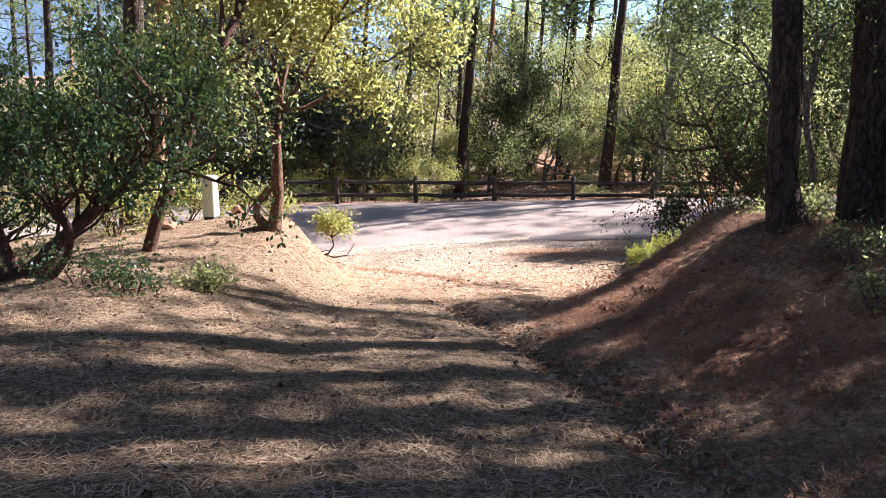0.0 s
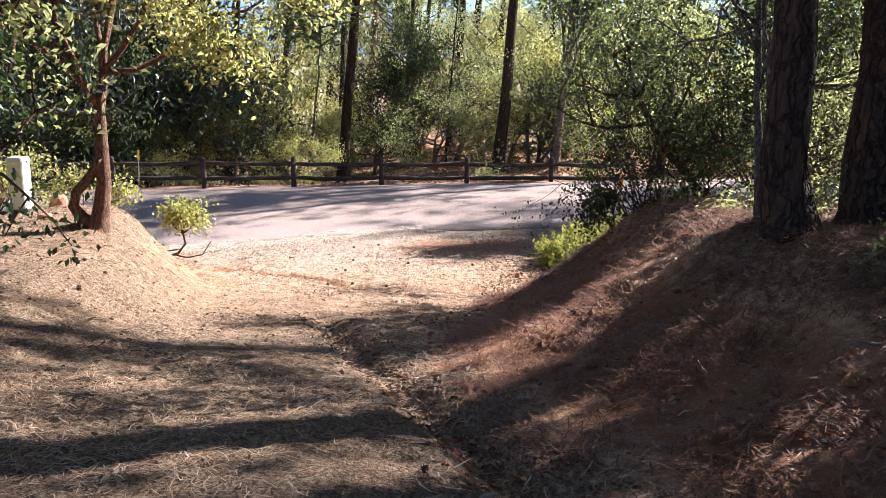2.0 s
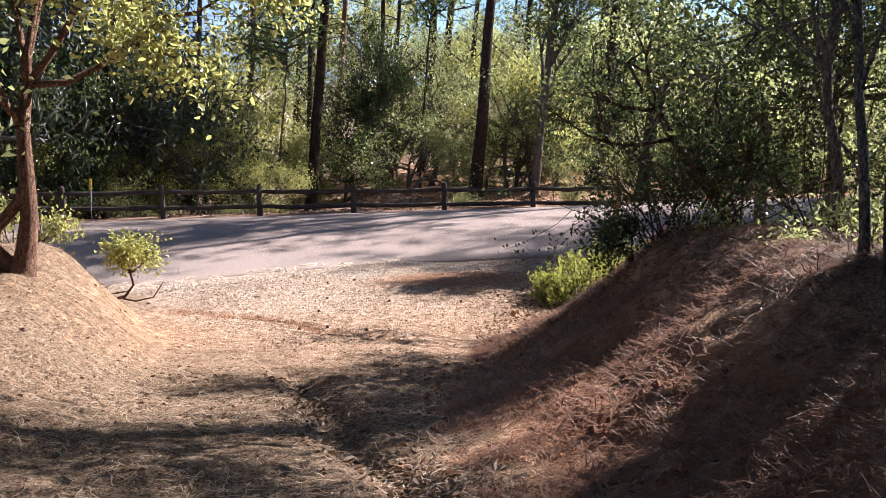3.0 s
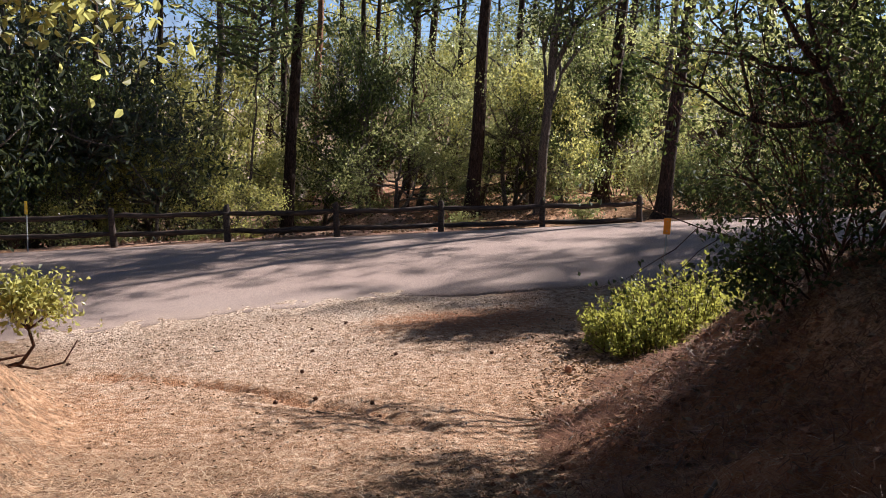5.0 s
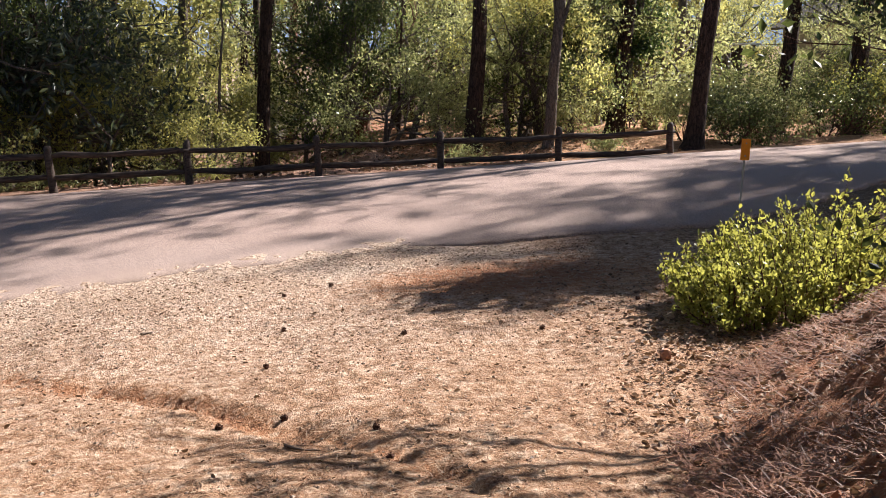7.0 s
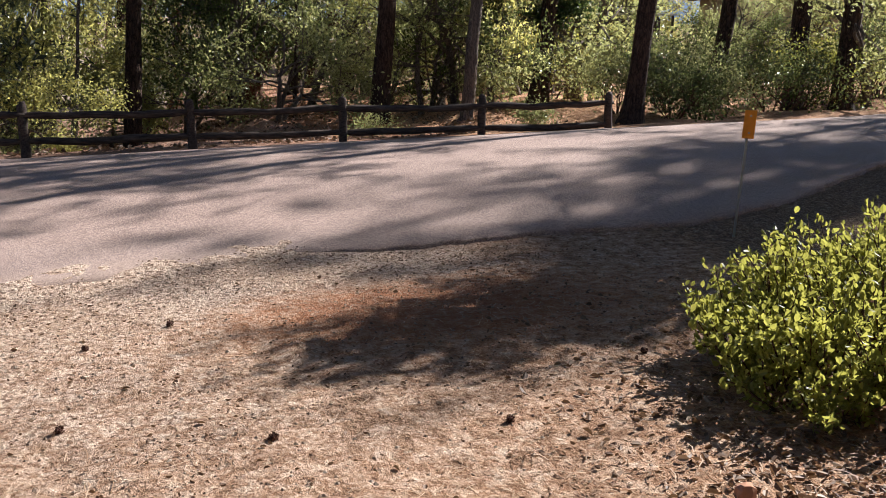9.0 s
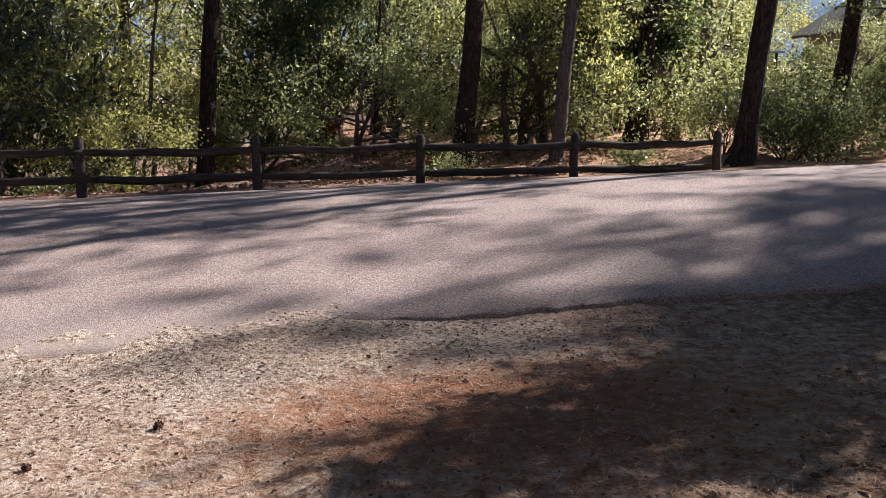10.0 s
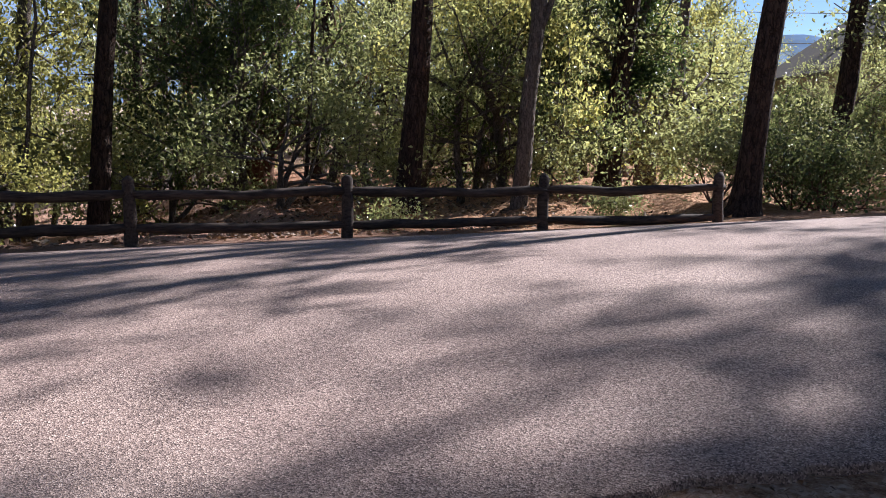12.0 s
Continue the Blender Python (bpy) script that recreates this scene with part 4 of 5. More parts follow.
def sprig_bush(x, y, seed, n, reach, tall, label):
    """A bush of many leafy upright sprigs that fan out from the ground."""
    rng_ = np.random.RandomState(seed)
    wood, crown = MB(), MB()
    for _ in range(n):
        a, r = rng_.rand() * 6.28, math.sqrt(rng_.rand())
        p = np.array([math.cos(a) * r * reach * 0.55, math.sin(a) * r * reach * 0.45, -0.05])
        out = np.array([math.cos(a) * r * 0.75, math.sin(a) * r * 0.75, 0.75 + 0.3 * rng_.rand()])
        ln = tall * (0.55 + 0.5 * rng_.rand()) * (1.08 - 0.45 * r * r) * (0.86 + 0.22 * math.cos(a))
        pts, w = bent(p, out, ln, rng_, 7, 0.13, 0.03)
        tube(wood, pts, np.linspace(0.009, 0.003, 7), 4)
        k = 62
        f = 0.20 + 0.80 * rng_.rand(k) ** 0.8
        c = np.stack([np.interp(f * 6, np.arange(7), pts[:, q]) for q in range(3)], 1) + rng_.normal(size=(k, 3)) * 0.03
        d = unit(rng_, k) * 0.9 + w * 0.7 + np.array([0, 0, 0.25])
        oval_leaves(crown, c, 0.042, 0.027, rng_, d / np.linalg.norm(d, axis=1)[:, None], 0.15)
    ob = tagged(new("green_bush"), label, "shrub")
    ob.matrix_world = pose(x, y, hz(x, y))
    part("trunk", wood.mesh("wood", BARK_MANZ), ob)
    part("foliage", crown.mesh("leaves", LEAF_BRIGHT, False), ob)


sprig_bush(4.66, 18.55, 61, 240, 1.65, 1.08, "dense bright green bush at the foot of the bank")
sprig_bush(6.05, 19.25, 62, 110, 1.0, 0.95, "bright green bush merging with its neighbour")
shrub("yellow_shrub", 63, -3.75, 17.2, 0.75, 1500, (0.06, 0.035), LEAF_YELLOW, "low yellow-green shrub behind the pedestal")
shrub("yellow_shrub", 64, -5.0, 16.3, 1.0, 2200, (0.06, 0.035), LEAF_YELLOW, "yellow-green shrub beside the pedestal")
shrub("yellow_shrub", 65, -5.8, 15.0, 1.1, 2500, (0.06, 0.035), LEAF_YELLOW, "pale yellow-green shrub on the mound")
shrub("low_plant", 66, -3.0, 8.2, 0.34, 700, (0.045, 0.028), LEAF_DARK, "low grey-green plant in the needle litter", clump=0.07)
shrub("low_plant", 67, -3.5, 8.5, 0.42, 900, (0.045, 0.028), LEAF_DARK, "low grey-green plant under the manzanita", clump=0.08)
shrub("low_plant", 68, -2.55, 9.0, 0.30, 260, (0.05, 0.028), LEAF_OAK, "sparse small plant with upright stalks", clump=0.06)

for n, (x, y, tall) in enumerate(((3.35, 7.4, 0.32), (3.75, 9.9, 0.4), (4.1, 10.6, 0.35), (3.7, 11.2, 0.25), (3.0, 6.2, 0.3), (4.5, 12.0, 0.4), (4.0, 12.9, 0.3))):
    shrub("low_plant", 160 + n, x, y, tall, 420, (0.05, 0.022), LEAF_OAK, "sparse grey-green plant in the needles on the bank", clump=0.08, stems=4)


def sapling(x, y):
    """A small tree on crooked bare branches, leaves in one tuft."""
    rng_ = np.random.RandomState(71)
    wood, crown, tips = MB(), MB(), []
    for p, r in (([(-0.35, 0, -0.05), (-0.15, 0, 0.04), (0.08, 0, 0.10), (0.2, 0, 0.26), (0.16, 0, 0.45)], 0.028), ([(-0.5, 0.1, 0.0), (-0.2, 0.1, 0.1), (0.1, 0.05, 0.16)], 0.02), ([(0.0, 0, 0.08), (0.22, 0, 0.03), (0.46, 0, 0.08), (0.60, 0, 0.30)], 0.014)):
        tube(wood, np.array(p), np.linspace(r, r * 0.5, len(p)), 7)
    for w in ((-0.4, 0, 1), (0.1, 0.2, 1), (0.5, 0, 1), (0.0, -0.4, 0.9), (-0.8, 0, 0.7), (0.9, 0.1, 0.6)):
        grow(wood, np.array([0.16, 0, 0.42]), np.array(w), 0.27, 0.012, 1, rng_, tips, 0.5, 0.04, 0.2, (2, 3), 5, 0.7)
    tips = np.array(tips)
    c = np.repeat(tips, 30, axis=0)
    c = c + rng_.normal(size=c.shape) * 0.095
    leaves(crown, c, 0.06, 0.035, rng_)
    ob = tagged(new("yellow_sapling"), "small yellow-green sapling on crooked bare branches", "sapling")
    ob.matrix_world = pose(x, y, hz(x, y)) @ Matrix.Scale(0.97, 4)
    part("trunk", wood.mesh("wood", BARK_MANZ), ob)
    part("crown", crown.mesh("leaves", LEAF_YELLOW, False), ob)


sapling(-2.5, 16.9)

# the thicket on the end of the bank
def arching_shrub(x, y, seed, stems, reach, lean, count, label):
    """Long thin stems that arch out of one foot, bare below and sparsely leaved at their forked ends."""
    rng_ = np.random.RandomState(seed)
    wood, crown, tips = MB(), MB(), []
    for _ in range(stems):
        way = np.array([lean + rng_.normal() * 0.55, rng_.normal() * 0.4, 0.75 + 0.35 * rng_.rand()])
        ln = reach * (0.55 + 0.6 * rng_.rand())
        p, e = bent(np.array([rng_.normal() * 0.12, rng_.normal() * 0.12, -0.12]), way, ln, rng_, 8, 0.13, -0.02)
        r = 0.008 + 0.007 * rng_.rand()
        tube(wood, p, np.linspace(r, r * 0.5, 8), 5)
        for k in range(5):
            grow(wood, p[rng_.randint(3, 8)], e + rng_.normal(size=3) * 0.55, ln * 0.30, r * 0.5, 1, rng_, tips, 0.6, 0.02, 0.22, (2, 3), 4, 0.7)
    tips = np.array(tips)
    c = np.repeat(tips, max(1, count // len(tips)), axis=0)
    c = c + rng_.normal(size=c.shape) * 0.07
    leaves(crown, c, 0.05, 0.028, rng_)
    ob = tagged(new("twiggy_shrub"), label, "shrub", "twiggy shrubs on the bank")
    ob.matrix_world = pose(x, y, hz(x, y))
    part("trunk", wood.mesh("wood", BARK_MANZ), ob)
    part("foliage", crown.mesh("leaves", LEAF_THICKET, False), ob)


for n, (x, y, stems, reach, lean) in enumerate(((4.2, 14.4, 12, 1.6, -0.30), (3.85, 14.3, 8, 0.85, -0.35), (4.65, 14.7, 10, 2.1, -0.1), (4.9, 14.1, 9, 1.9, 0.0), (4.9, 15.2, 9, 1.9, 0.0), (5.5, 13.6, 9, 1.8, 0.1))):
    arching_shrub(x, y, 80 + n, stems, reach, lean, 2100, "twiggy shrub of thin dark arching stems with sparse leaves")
bowed = broadleaf("leaning_oak_tree", 87, 2.0, 0.055, 0.7, 2, 3000, (0.06, 0.034), LEAF_SHADE, BARK_MANZ, label="dark leaning oak bowed over the end of the bank", first=8, clump=0.16,
                  curve=[(0.08, 0, -0.2), (0, 0, 0), (-0.16, 0, 0.18), (-0.36, 0, 0.42), (-0.60, 0.02, 0.70), (-0.82, 0.05, 1.02), (-1.02, 0.05, 1.35)])
stand(bowed, 4.95, 14.4, 0)
for n, (x, y, s, h, lf) in enumerate(((4.75, 12.2, 0.95, 2.6, LEAF_SHADE), (6.5, 15.2, 1.0, 2.2, LEAF_SHADE), (3.35, 9.6, 0.62, 2.6, LEAF_SHADE), (7.0, 10.4, 0.8, 2.2, LEAF_YELLOW), (5.9, 9.7, 0.7, 2.2, LEAF_SHADE), (5.2, 8.4, 0.8, 2.2, LEAF_SHADE), (6.5, 13.4, 0.9, 2.0, LEAF_SHADE))):
    ob = broadleaf("young_oak_tree", 90 + n, h, 0.05, 1.1, 2, 5200, (0.075, 0.042), lf, BARK_OAK, label="slim dark-stemmed young oak on the bank", group="young oaks on the bank", first=8, spread=0.8, lean=(0.05, 0))
    stand(ob, x, y, 70 * n, s)
# bright shrubs across the road, past the end of the fence
for n, (x, y, tall) in enumerate(((12.2, 33.2, 1.5), (13.6, 34.2, 1.9), (15.2, 33.6, 1.7), (17.0, 35.0, 2.2), (19.2, 35.4, 2.2), (21.5, 37.0, 2.6), (14.3, 37.0, 2.2), (12.6, 41.0, 2.6), (24.5, 38.0, 2.6), (11.6, 34.8, 1.6))):
    shrub("roadside_shrub", 110 + n, x, y, tall, 4200, (0.078, 0.046), (LEAF_SHADE, LEAF_OAK, LEAF_SHADE, LEAF_BRIGHT)[n % 4], "leafy green shrub at the far road edge", stems=7, spread=0.7, clump=0.24)
for n, (x, y, tall) in enumerate(((-2.4, 33.2, 0.5), (-5.6, 32.6, 0.8), (-7.0, 32.5, 0.9), (5.0, 32.6, 0.4), (8.2, 32.2, 0.5), (-4.8, 34.0, 1.0), (-8.0, 33.6, 1.0), (-2.9, 36.4, 0.9))):
    shrub("pale_brush", 130 + n, x, y, tall, 1300, (0.06, 0.03), LEAF_OAK, "grey-green brush with thin stems behind the fence", stems=5, spread=0.6, clump=0.16)


# ---- road markers ----
ORANGE = plain_mat("orange_reflector", (0.85, 0.30, 0.02), 0.45, 0.5, spot=(0.8, 0.7, 0.6))
YELLOW = plain_mat("yellow_reflector", (0.80, 0.50, 0.03), 0.45, 0.5)
STEEL = plain_mat("grey_galvanised_steel", (0.42, 0.43, 0.43), 0.5, 0.5, 0.6)


def marker(x, y, tall, plate, mat, label, w=0.115, sink=0.3):
    z = hz(x, y)
    ob = tagged(new("road_marker"), label, "marker")
    ob.matrix_world = pose(x, y, z, 0, 2.0, -16)
    bm = bmesh.new()
    for q in ((0.022, 0.012, 0.0), (0.008, 0.026, 0.012)):
        bmesh.ops.create_cube(bm, size=1.0, matrix=Matrix.Translation((0, q[2], (tall - sink) / 2)) @ Matrix.Diagonal((q[0], q[1], tall + sink, 1)))
    part("pole", bm_mesh("pole", bm, STEEL), ob, "thin grey steel pole")
    p = part("reflector", slab(w, 0.022, plate, 0.008, mat, "reflector"), ob)
    p.matrix_local = pose(0, -0.022, tall - plate / 2 + 0.02)
    for dz in (-0.08, 0.08):
        b = part("bolt", slab(0.018, 0.012, 0.018, 0.004, STEEL, "bolt"), ob)
        b.matrix_local = pose(0, -0.036, tall - plate / 2 + 0.02 + dz)


marker(6.15, 22.05, 1.22, 0.27, ORANGE, "road marker with an orange plate on a steel pole")
marker(-6.1, 31.0, 1.25, 0.32, YELLOW, "slim road marker with a yellow top beside the fence", 0.07)

# ---- far buildings ----
STUCCO = plain_mat("tan_stucco", (0.40, 0.30, 0.20), 0.9, 0.2, spot=(0.8, 0.8, 0.8), scale=3)
SHINGLE = plain_mat("brown_shingle", (0.15, 0.12, 0.10), 0.9, 0.2, scale=5)
PALE = plain_mat("pale_painted_metal", (0.78, 0.77, 0.73), 0.4, 0.5, scale=4)
GLASS = plain_mat("dark_window_glass", (0.03, 0.035, 0.04), 0.08, 0.6, amount=0.1)


def box(name, parent, x, y, z, sx, sy, sz, mat, bevel=0.02, label=""):
    b = part(name, slab(sx, sy, sz, bevel, mat, name, 1), parent, label)
    b.matrix_local = pose(x, y, z)
    return b


def house(x, y):
    ob = tagged(new("house"), "tan house with a brown gable roof behind the trees", "house")
    ob.matrix_world = pose(x, y, hz(x, y) - 0.2, 0, 0, -18)
    w, d, e, up = 10.0, 9.0, 4.1, 3.6
    bm = bmesh.new()
    prof = [(0, 0), (w, 0), (w, e), (w / 2, e + up), (0, e)]
    a = [bm.verts.new((px, 0, pz)) for px, pz in prof]
    b = [bm.verts.new((px, d, pz)) for px, pz in prof]
    bm.faces.new(a)
    bm.faces.new(b[::-1])
    for k in range(5):
        bm.faces.new((a[k], b[k], b[(k + 1) % 5], a[(k + 1) % 5]))
    bmesh.ops.recalc_face_normals(bm, faces=bm.faces[:])
    part("wall", bm_mesh("wall", bm, STUCCO), ob)
    s = math.atan2(up, w / 2)
    ln = math.hypot(w / 2, up) + 0.7
    for side in (-1, 1):
        r = part("roof", slab(ln, d + 1.4, 0.16, 0.02, SHINGLE, "roof", 1), ob)
        cx, cz = w / 2 + side * math.cos(s) * (ln / 2 - 0.02), e + up + 0.1 - math.sin(s) * (ln / 2 - 0.02)
        r.matrix_local = pose(cx, d / 2, cz, 0, side * math.degrees(s), 0)
    for wx, wz in ((2.2, 1.7), (6.0, 1.7), (4.6, 4.3)):
        g = part("window", slab(1.3, 0.06, 1.1, 0.01, GLASS, "window", 1), ob)
        g.matrix_local = pose(wx, -0.03, wz)
        for k, (fx, fz, fw, fh) in enumerate(((0, 0.58, 1.46, 0.09), (0, -0.58, 1.46, 0.09), (0.69, 0, 0.09, 1.1), (-0.69, 0, 0.09, 1.1), (0, 0, 0.05, 1.1))):
            f = part("window_frame", slab(fw, 0.09, fh, 0.01, SHINGLE, "window_frame", 1), g)
            f.matrix_local = pose(fx, -0.02, fz)


house(28.0, 53.0)


def far_shed(x, y):
    ob = tagged(new("open_shed"), "open shed with a pale metal roof far among trees", "shed")
    ob.matrix_world = pose(x, y, hz(x, y), 0, 0, -12)
    box("roof", ob, 0, 0, 2.9, 4.2, 3.0, 0.10, PALE)
    for px in (-1.8, 1.8):
        for py in (-1.2, 1.2):
            box("post", ob, px, py, 1.42, 0.12, 0.12, 2.9, RAILWOOD)
    box("bench", ob, 0.3, -0.9, 1.3, 3.4, 0.5, 0.08, PALE)
    box("back_wall", ob, 0, 1.35, 1.4, 4.0, 0.08, 2.6, RAILWOOD)


far_shed(24.5, 58.0)


# ---- overhead line ----
def power_line():
    ob = tagged(new("utility_pole"), "wooden utility pole carrying thin overhead wires", "utility pole")
    x, y = -23.5, 60.0
    ob.matrix_world = pose(x, y, hz(x, y))
    m = MB()
    tube(m, np.array([(0, 0, -0.5), (0, 0, 4), (0.02, 0, 9), (0.02, 0, 11.5)]), [0.16, 0.15, 0.12, 0.10], 10, 0.04)
    part("pole", m.mesh("pole", RAILWOOD), ob)
    for k, z in enumerate((11.2, 10.3, 8.6)):
        m = MB()
        f = np.linspace(0, 1, 24)
        tube(m, np.stack([-55 + 130 * f, -6 + 13 * f, z + 1.8 * (2 * f - 1) ** 2 - 1.0 + 0.6 * k * 0], 1), np.full(24, 0.022), 5)
        part("wire", m.mesh("wire", DARK), ob)


power_line()

# ---- the mountain ----
def mountain():
    m = Mat("haze_tinted_wooded_slope", 1.0, 0.0)
    # Haze is painted into the slope colour itself as pale blue.
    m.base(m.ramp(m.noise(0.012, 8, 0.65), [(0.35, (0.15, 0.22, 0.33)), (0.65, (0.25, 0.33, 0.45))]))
    xs, k = np.linspace(-1900, 1900, 180), np.linspace(0, 1, 26)
    top = 130 + 70 * np.exp(-((xs + 650) / 420) ** 2) - 60 * np.exp(-((xs - 300) / 420) ** 2) + 40 * (vnoise(xs / 170, 2.0) - 0.5) + 16 * (vnoise(xs / 45, 7.0) - 0.5)
    gx_, gk = np.meshgrid(xs, k, indexing="ij")
    z = -30 + (top[:, None] + 30) * gk ** 0.9 + 14 * (vnoise(gx_ / 60, gk * 9) - 0.5) * np.sin(np.pi * gk)
    i, j = np.meshgrid(np.arange(179), np.arange(25), indexing="ij")
    mb_ = MB()
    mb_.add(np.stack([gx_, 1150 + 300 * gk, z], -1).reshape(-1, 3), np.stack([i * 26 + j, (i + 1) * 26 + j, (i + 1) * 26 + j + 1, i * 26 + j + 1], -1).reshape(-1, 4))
    tagged(new("backdrop_mountain", mb_.mesh("mountain", m.m)), "wooded mountain ridge in the distance, tinted blue for haze", "mountain", kind="structure")


mountain()


# ---- litter on the ground ----
def scatter(n, x0, x1, y0, y1, keep, rng_):
    x, y = rng_.uniform(x0, x1, n * 3), rng_.uniform(y0, y1, n * 3)
    ok = rng_.rand(n * 3) < keep(x, y)
    x, y = x[ok][:n], y[ok][:n]
    return x, y, height(x, y)


def flat_ways(n, rng_, lift=0.25):
    a = rng_.rand(n) * 2 * np.pi
    d = np.stack([np.cos(a), np.sin(a), rng_.normal(size=n) * lift], 1)
    return d / np.linalg.norm(d, axis=1)[:, None]


rng = np.random.RandomState(77)
mb = MB()
clumpy = lambda x, y: np.clip(0.15 + 1.5 * (vnoise(x * 1.3, y * 1.3) - 0.3), 0.05, 1)
x, y, z = scatter(46000, -5.0, 3.5, 1.5, 15, lambda x, y: clumpy(x, y) * (1 - 0.8 * (x > toe(y) + 0.2)), rng)
curled_needles(mb, np.stack([x, y, z + 0.008], 1), 0.11, 0.0055, rng, flat_ways(len(x), rng, 0.12), 0.5)
x, y, z = scatter(14000, -4, 5.0, 13, 22.8, lambda x, y: clumpy(x, y) * (y < road_near(x) - 0.1), rng)
curled_needles(mb, np.stack([x, y, z + 0.006], 1), 0.085, 0.0048, rng, flat_ways(len(x), rng, 0.10), 0.5)
x, y, z = scatter(15000, -4, 6, 13, 23.0, lambda x, y: clumpy(x * 1.4, y * 1.4) * (y < road_near(x) + 0.1), rng)
curled_needles(mb, np.stack([x, y, z + 0.006], 1), 0.06, 0.0055, rng, flat_ways(len(x), rng, 0.2), 0.6)
tagged(new("pine_needle_litter", mb.mesh("needles", STRAW, False)), "loose straw-coloured pine needles strewn over the ground", "needles", kind="stuff")

# matted red-brown needles on the bank, in drifts
mb = MB()
on_bank = lambda x, y: np.clip(2.2 * (vnoise(x * 2.2, y * 2.2 + 4) - 0.28), 0.08, 1) * (x > toe(y) + 0.15)
x, y, z = scatter(52000, 0.8, 5.2, 2.5, 17.5, on_bank, rng)
curled_needles(mb, np.stack([x, y, z + 0.012 + 0.02 * rng.rand(len(x))], 1), 0.12, 0.0062, rng, flat_ways(len(x), rng, 0.22))
k = 240
x, y, z = scatter(k, 1.0, 4.4, 3.5, 16, lambda x, y: 1.0 * (x > toe(y) + 0.2), rng)
m = 44
spread = rng.normal(size=(len(x), m, 3)) * np.array([0.10, 0.10, 0.012])
c = np.stack([x, y, z + 0.03], 1)[:, None] + spread
c = c.reshape(-1, 3)
c[:, 2] = height(c[:, 0], c[:, 1]) + 0.015 + 0.04 * rng.rand(len(c))
curled_needles(mb, c, 0.12, 0.0055, rng, flat_ways(len(c), rng, 0.5), 1.1)
tagged(new("bank_needle_mat", mb.mesh("needles", REDSTRAW, False)), "matted red-brown pine needles lying in drifts on the bank", "needles", kind="stuff")

mb = MB()
x, y, z = scatter(3800, 2.2, 6.0, 12.5, 19.0, lambda x, y: 0.8 * (x > toe(y) - 0.5), rng)
oval_leaves(mb, np.stack([x, y, z + 0.015], 1), 0.046, 0.024, rng, flat_ways(len(x), rng, 0.3), 0.25)
x, y, z = scatter(1800, 2.6, 6.2, 16.2, 20.6, lambda x, y: np.exp(-((x - 4.0) / 1.1) ** 2 - ((y - 18.0) / 1.2) ** 2), rng)
oval_leaves(mb, np.stack([x, y, z + 0.012], 1), 0.046, 0.026, rng, flat_ways(len(x), rng, 0.3), 0.25)
x, y, z = scatter(8000, -5.0, 5.0, 1, 22.5, lambda x, y: clumpy(x, y) * (y < road_near(x)) * (1 - 0.7 * step(12, 15, y)), rng)
oval_leaves(mb, np.stack([x, y, z + 0.008], 1), 0.036, 0.02, rng, flat_ways(len(x), rng, 0.25), 0.25)
rut_at = lambda y: np.interp(y, [3, 5, 6, 8, 9.4, 11.5, 13.5], [1.6, 1.25, 1.05, 0.78, 0.52, 0.2, -0.2])
x, y, z = scatter(2600, -0.6, 2.0, 3.2, 13.2, lambda x, y: np.exp(-((x - rut_at(y)) / 0.22) ** 2), rng)
oval_leaves(mb, np.stack([x, y, z + 0.012], 1), 0.06, 0.032, rng, flat_ways(len(x), rng, 0.35), 0.25)
x, y, z = scatter(3600, -4, 5.0, 12.5, 22.9, lambda x, y: clumpy(x * 0.9 + 3, y * 0.9) * (x < toe(y) + 0.5), rng)
oval_leaves(mb, np.stack([x, y, z + 0.008], 1), 0.024, 0.014, rng, flat_ways(len(x), rng, 0.3), 0.3)
x, y, z = scatter(9000, -6, 10, 31.6, 46, lambda x, y: clumpy(x * 1.2, y * 1.2), rng)
leaves(mb, np.stack([x, y, z + 0.02], 1), 0.11, 0.06, rng, flat_ways(len(x), rng, 0.5), 0.3)
tagged(new("dead_leaf_litter", mb.mesh("dead_leaves", DEADLEAF, False)), "curled brown dead leaves scattered on the ground", "leaves", kind="stuff")


def pebbles(n, keep, x0, x1, y0, y1, lo, hi, rng_, zf=height, mat=PEBBLE):
    mb_ = MB()
    x_, y_, _z = scatter(n, x0, x1, y0, y1, keep, rng_)
    z_ = zf(x_, y_)
    k = len(x_)
    r = lo + (hi - lo) * rng_.rand(k) ** 3
    a = rng_.rand(k) * 6.28
    base = np.array([(1, 0, 0), (0, 1, 0), (-1, 0, 0), (0, -1, 0), (0, 0, 0.7), (0, 0, -0.5)])
    v = base[None] * r[:, None, None] * (0.7 + 0.6 * rng_.rand(k, 6, 1))
    ca, sa = np.cos(a)[:, None], np.sin(a)[:, None]
    v = np.stack([v[..., 0] * ca - v[..., 1] * sa, v[..., 0] * sa + v[..., 1] * ca, v[..., 2]], -1)
    v = v + np.stack([x_, y_, z_ + r * 0.15], 1)[:, None]
    t = np.array([(0, 1, 4), (1, 2, 4), (2, 3, 4), (3, 0, 4), (1, 0, 5), (2, 1, 5), (3, 2, 5), (0, 3, 5)])
    mb_.add(v.reshape(-1, 3), t=(np.arange(k)[:, None, None] * 6 + t[None]).reshape(-1, 3))
    return mb_.mesh("pebbles", mat, False)


grav = lambda x, y: np.clip(step(6.5, 1.5, road_near(x) - y) * step(6, 1, x) + 0.15, 0, 1) * (y < road_near(x) + 0.05) * clumpy(x * 0.7, y * 0.7)
tagged(new("gravel", pebbles(20000, grav, -4.5, 5.5, 13.5, 23.1, 0.004, 0.015, rng)), "loose pinkish gravel on the earth apron", "gravel", kind="stuff")

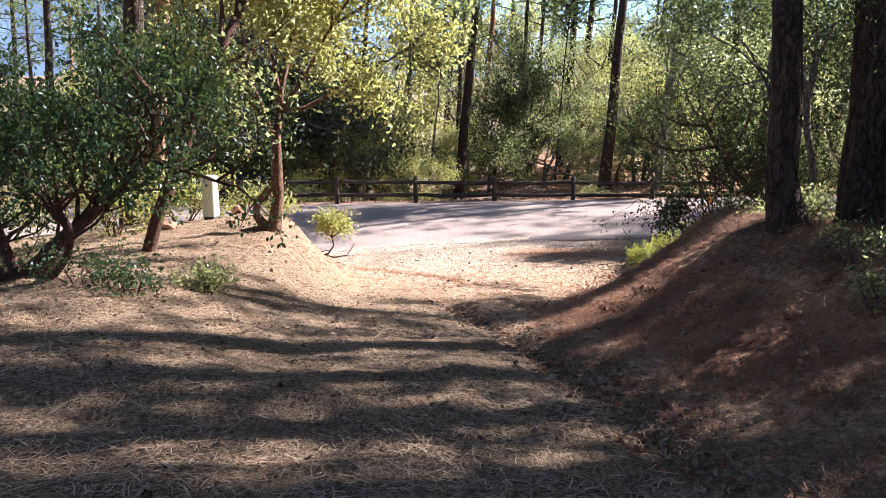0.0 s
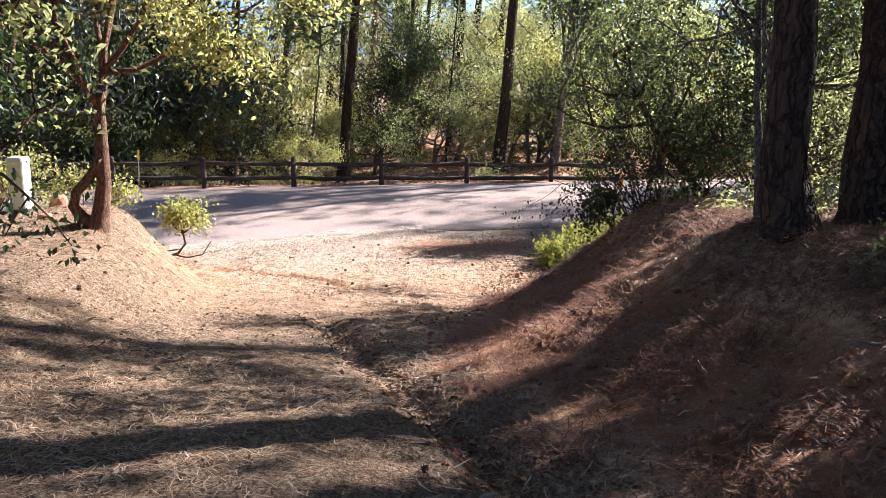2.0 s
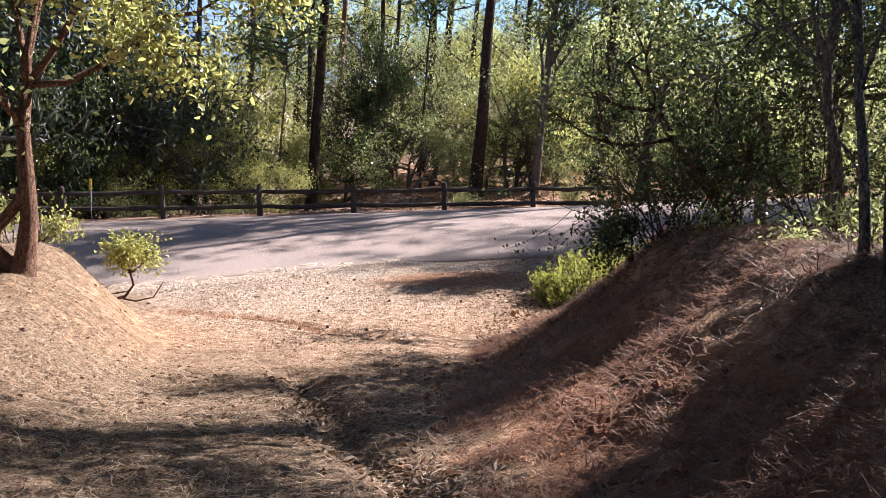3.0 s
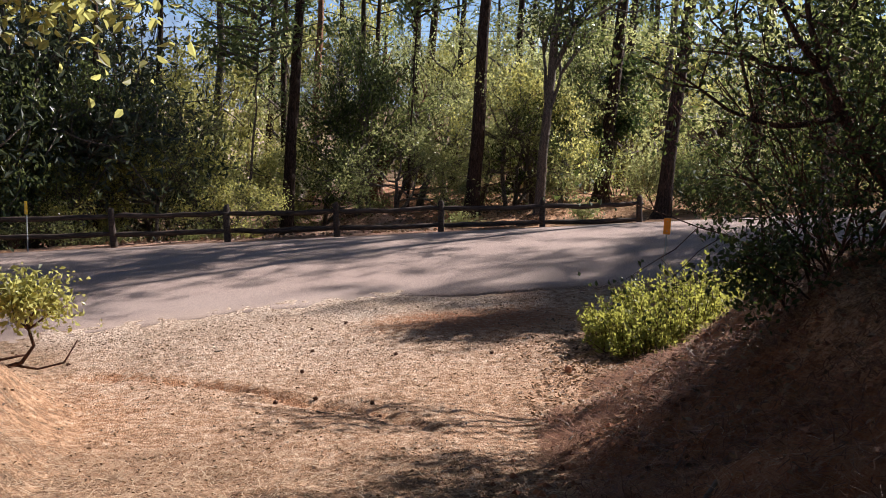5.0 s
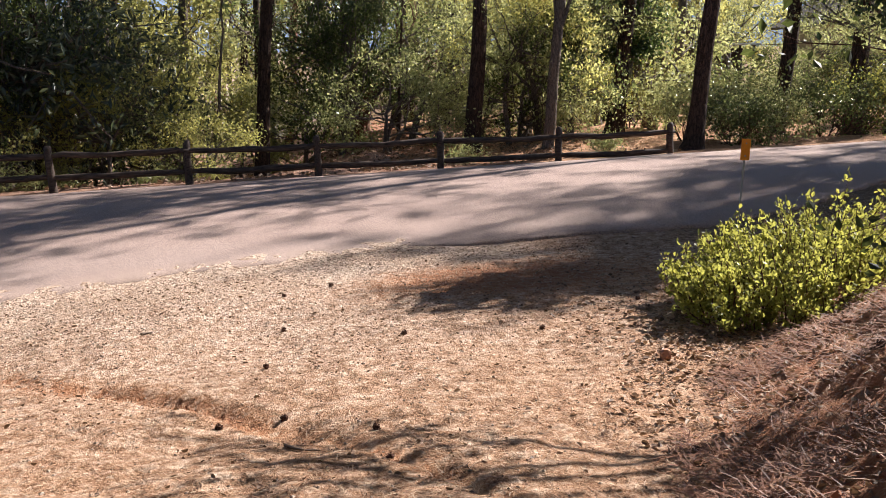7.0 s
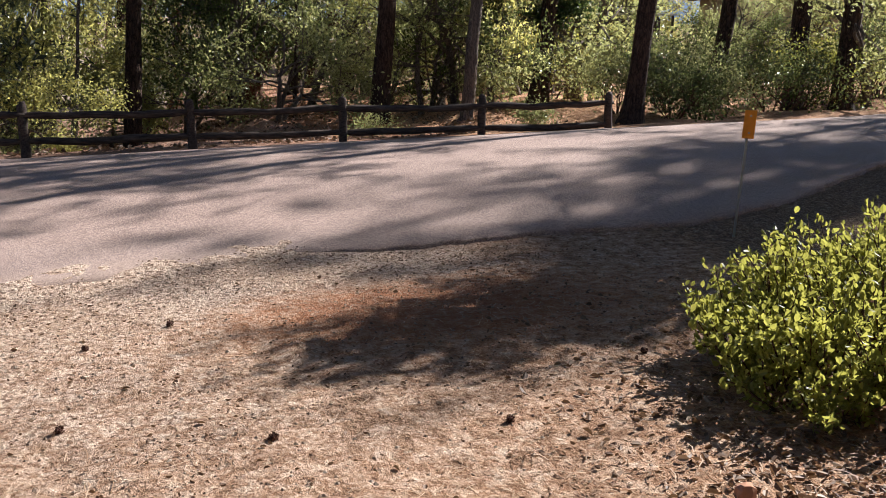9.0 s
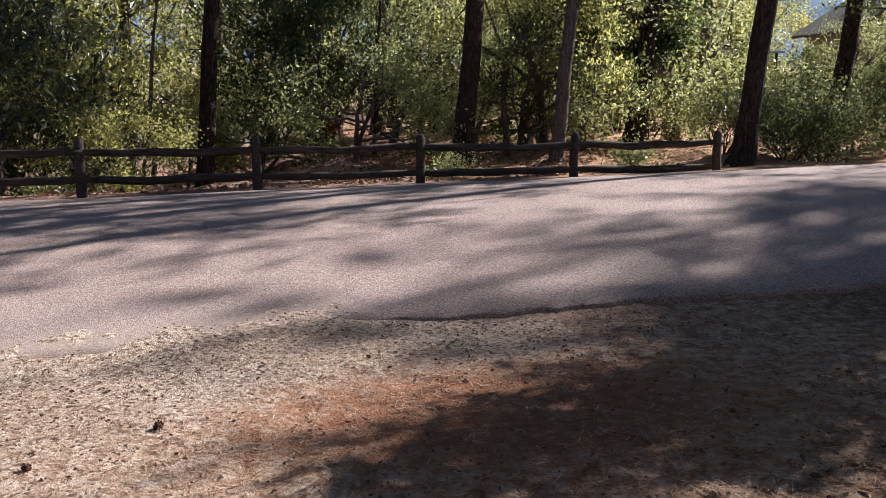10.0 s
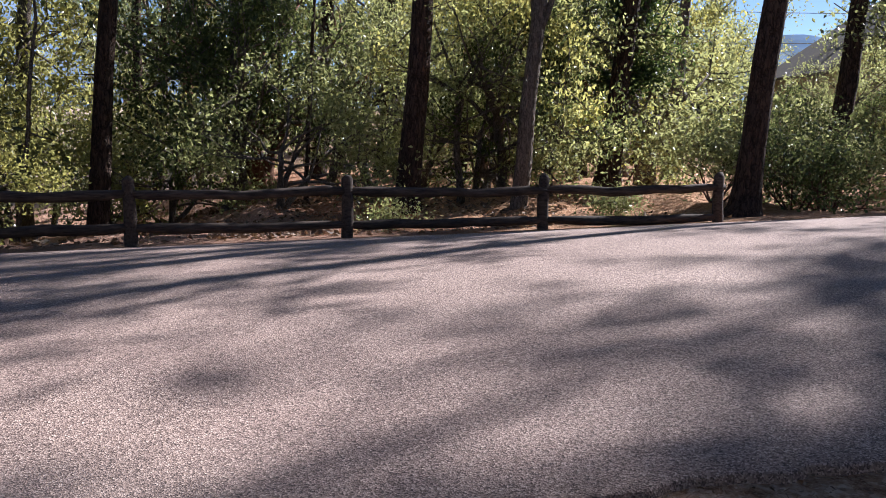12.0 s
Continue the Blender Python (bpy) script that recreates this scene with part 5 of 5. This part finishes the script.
clod_on = lambda x, y: (x > toe(y) - 0.35) * (x < toe(y) + 2.9) * np.clip(2.4 * (vnoise(x * 1.7 + 2, y * 1.7) - 0.35), 0.04, 1)
tagged(new("earth_clods", pebbles(3200, clod_on, 0.4, 4.6, 4, 14.8, 0.008, 0.045, rng, mat=CLOD)), "loose lumps of red earth on the bank and along the rut", "clods", kind="stuff")


def cone_mesh():
    m = MB()
    rng_ = np.random.RandomState(6)
    zs = np.linspace(0, 1, 7)
    tube(m, np.stack([zs * 0.07, 0 * zs, 0 * zs], 1), 0.025 * np.sin(np.pi * np.clip(zs * 0.9 + 0.08, 0, 1)) + 0.004, 8, 0.2, rng_)
    k = np.arange(46)
    f, a = k / 46, k * 2.4
    r = 0.026 * np.sin(np.pi * (f * 0.85 + 0.1))
    c = np.stack([f * 0.07, r * np.cos(a), r * np.sin(a)], 1)
    d = np.stack([0.35 + 0 * a, np.cos(a), np.sin(a)], 1)
    leaves(m, c, 0.017, 0.016, rng_, d / np.linalg.norm(d, axis=1)[:, None])
    return m.mesh("pine_cone", BARK_MANZ, False)


cone = cone_mesh()
x, y, z = scatter(46, -4, 4.5, 3, 22, lambda x, y: (y < road_near(x) - 0.3) * 1.0, rng)
for px, py, pz in zip(x, y, z):
    ob = tagged(new("pine_cone", cone), "small dark brown pine cone lying on the ground", "pine cone", "fallen pine cones")
    ob.matrix_world = pose(px, py, pz + 0.012, rng.uniform(-20, 20), rng.uniform(-15, 15), rng.uniform(0, 360)) @ Matrix.Scale(rng.uniform(0.45, 0.68), 4)

for k in range(34):
    px, py = rng.uniform(-4.5, 5), rng.uniform(3, 20)
    if px < toe(py) and rng.rand() < 0.6:
        px = float(toe(py)) + rng.uniform(0.5, 3)
    ln, m = rng.uniform(0.15, 0.7) * (1.0 if px > toe(py) else 0.4), MB()
    p, _w = bent((0, 0, 0), (1, 0, 0), ln, rng, 6, 0.18)
    p[:, 2] *= 0.2
    a = rng.uniform(0, 360)
    ca, sa = math.cos(radians(a)), math.sin(radians(a))
    wx, wy = px + p[:, 0] * ca - p[:, 1] * sa, py + p[:, 0] * sa + p[:, 1] * ca
    z = height(wx, wy) + 0.012
    tube(m, np.stack([wx - px, wy - py, z - z[0]], 1), np.linspace(0.010, 0.003, 6) * rng.uniform(0.6, 1.5), 5)
    ob = tagged(new("fallen_twig", m.mesh("twig", TWIG)), "thin dry grey twig lying in the needle litter", "twig", "fallen twigs")
    ob.matrix_world = pose(px, py, float(z[0]))
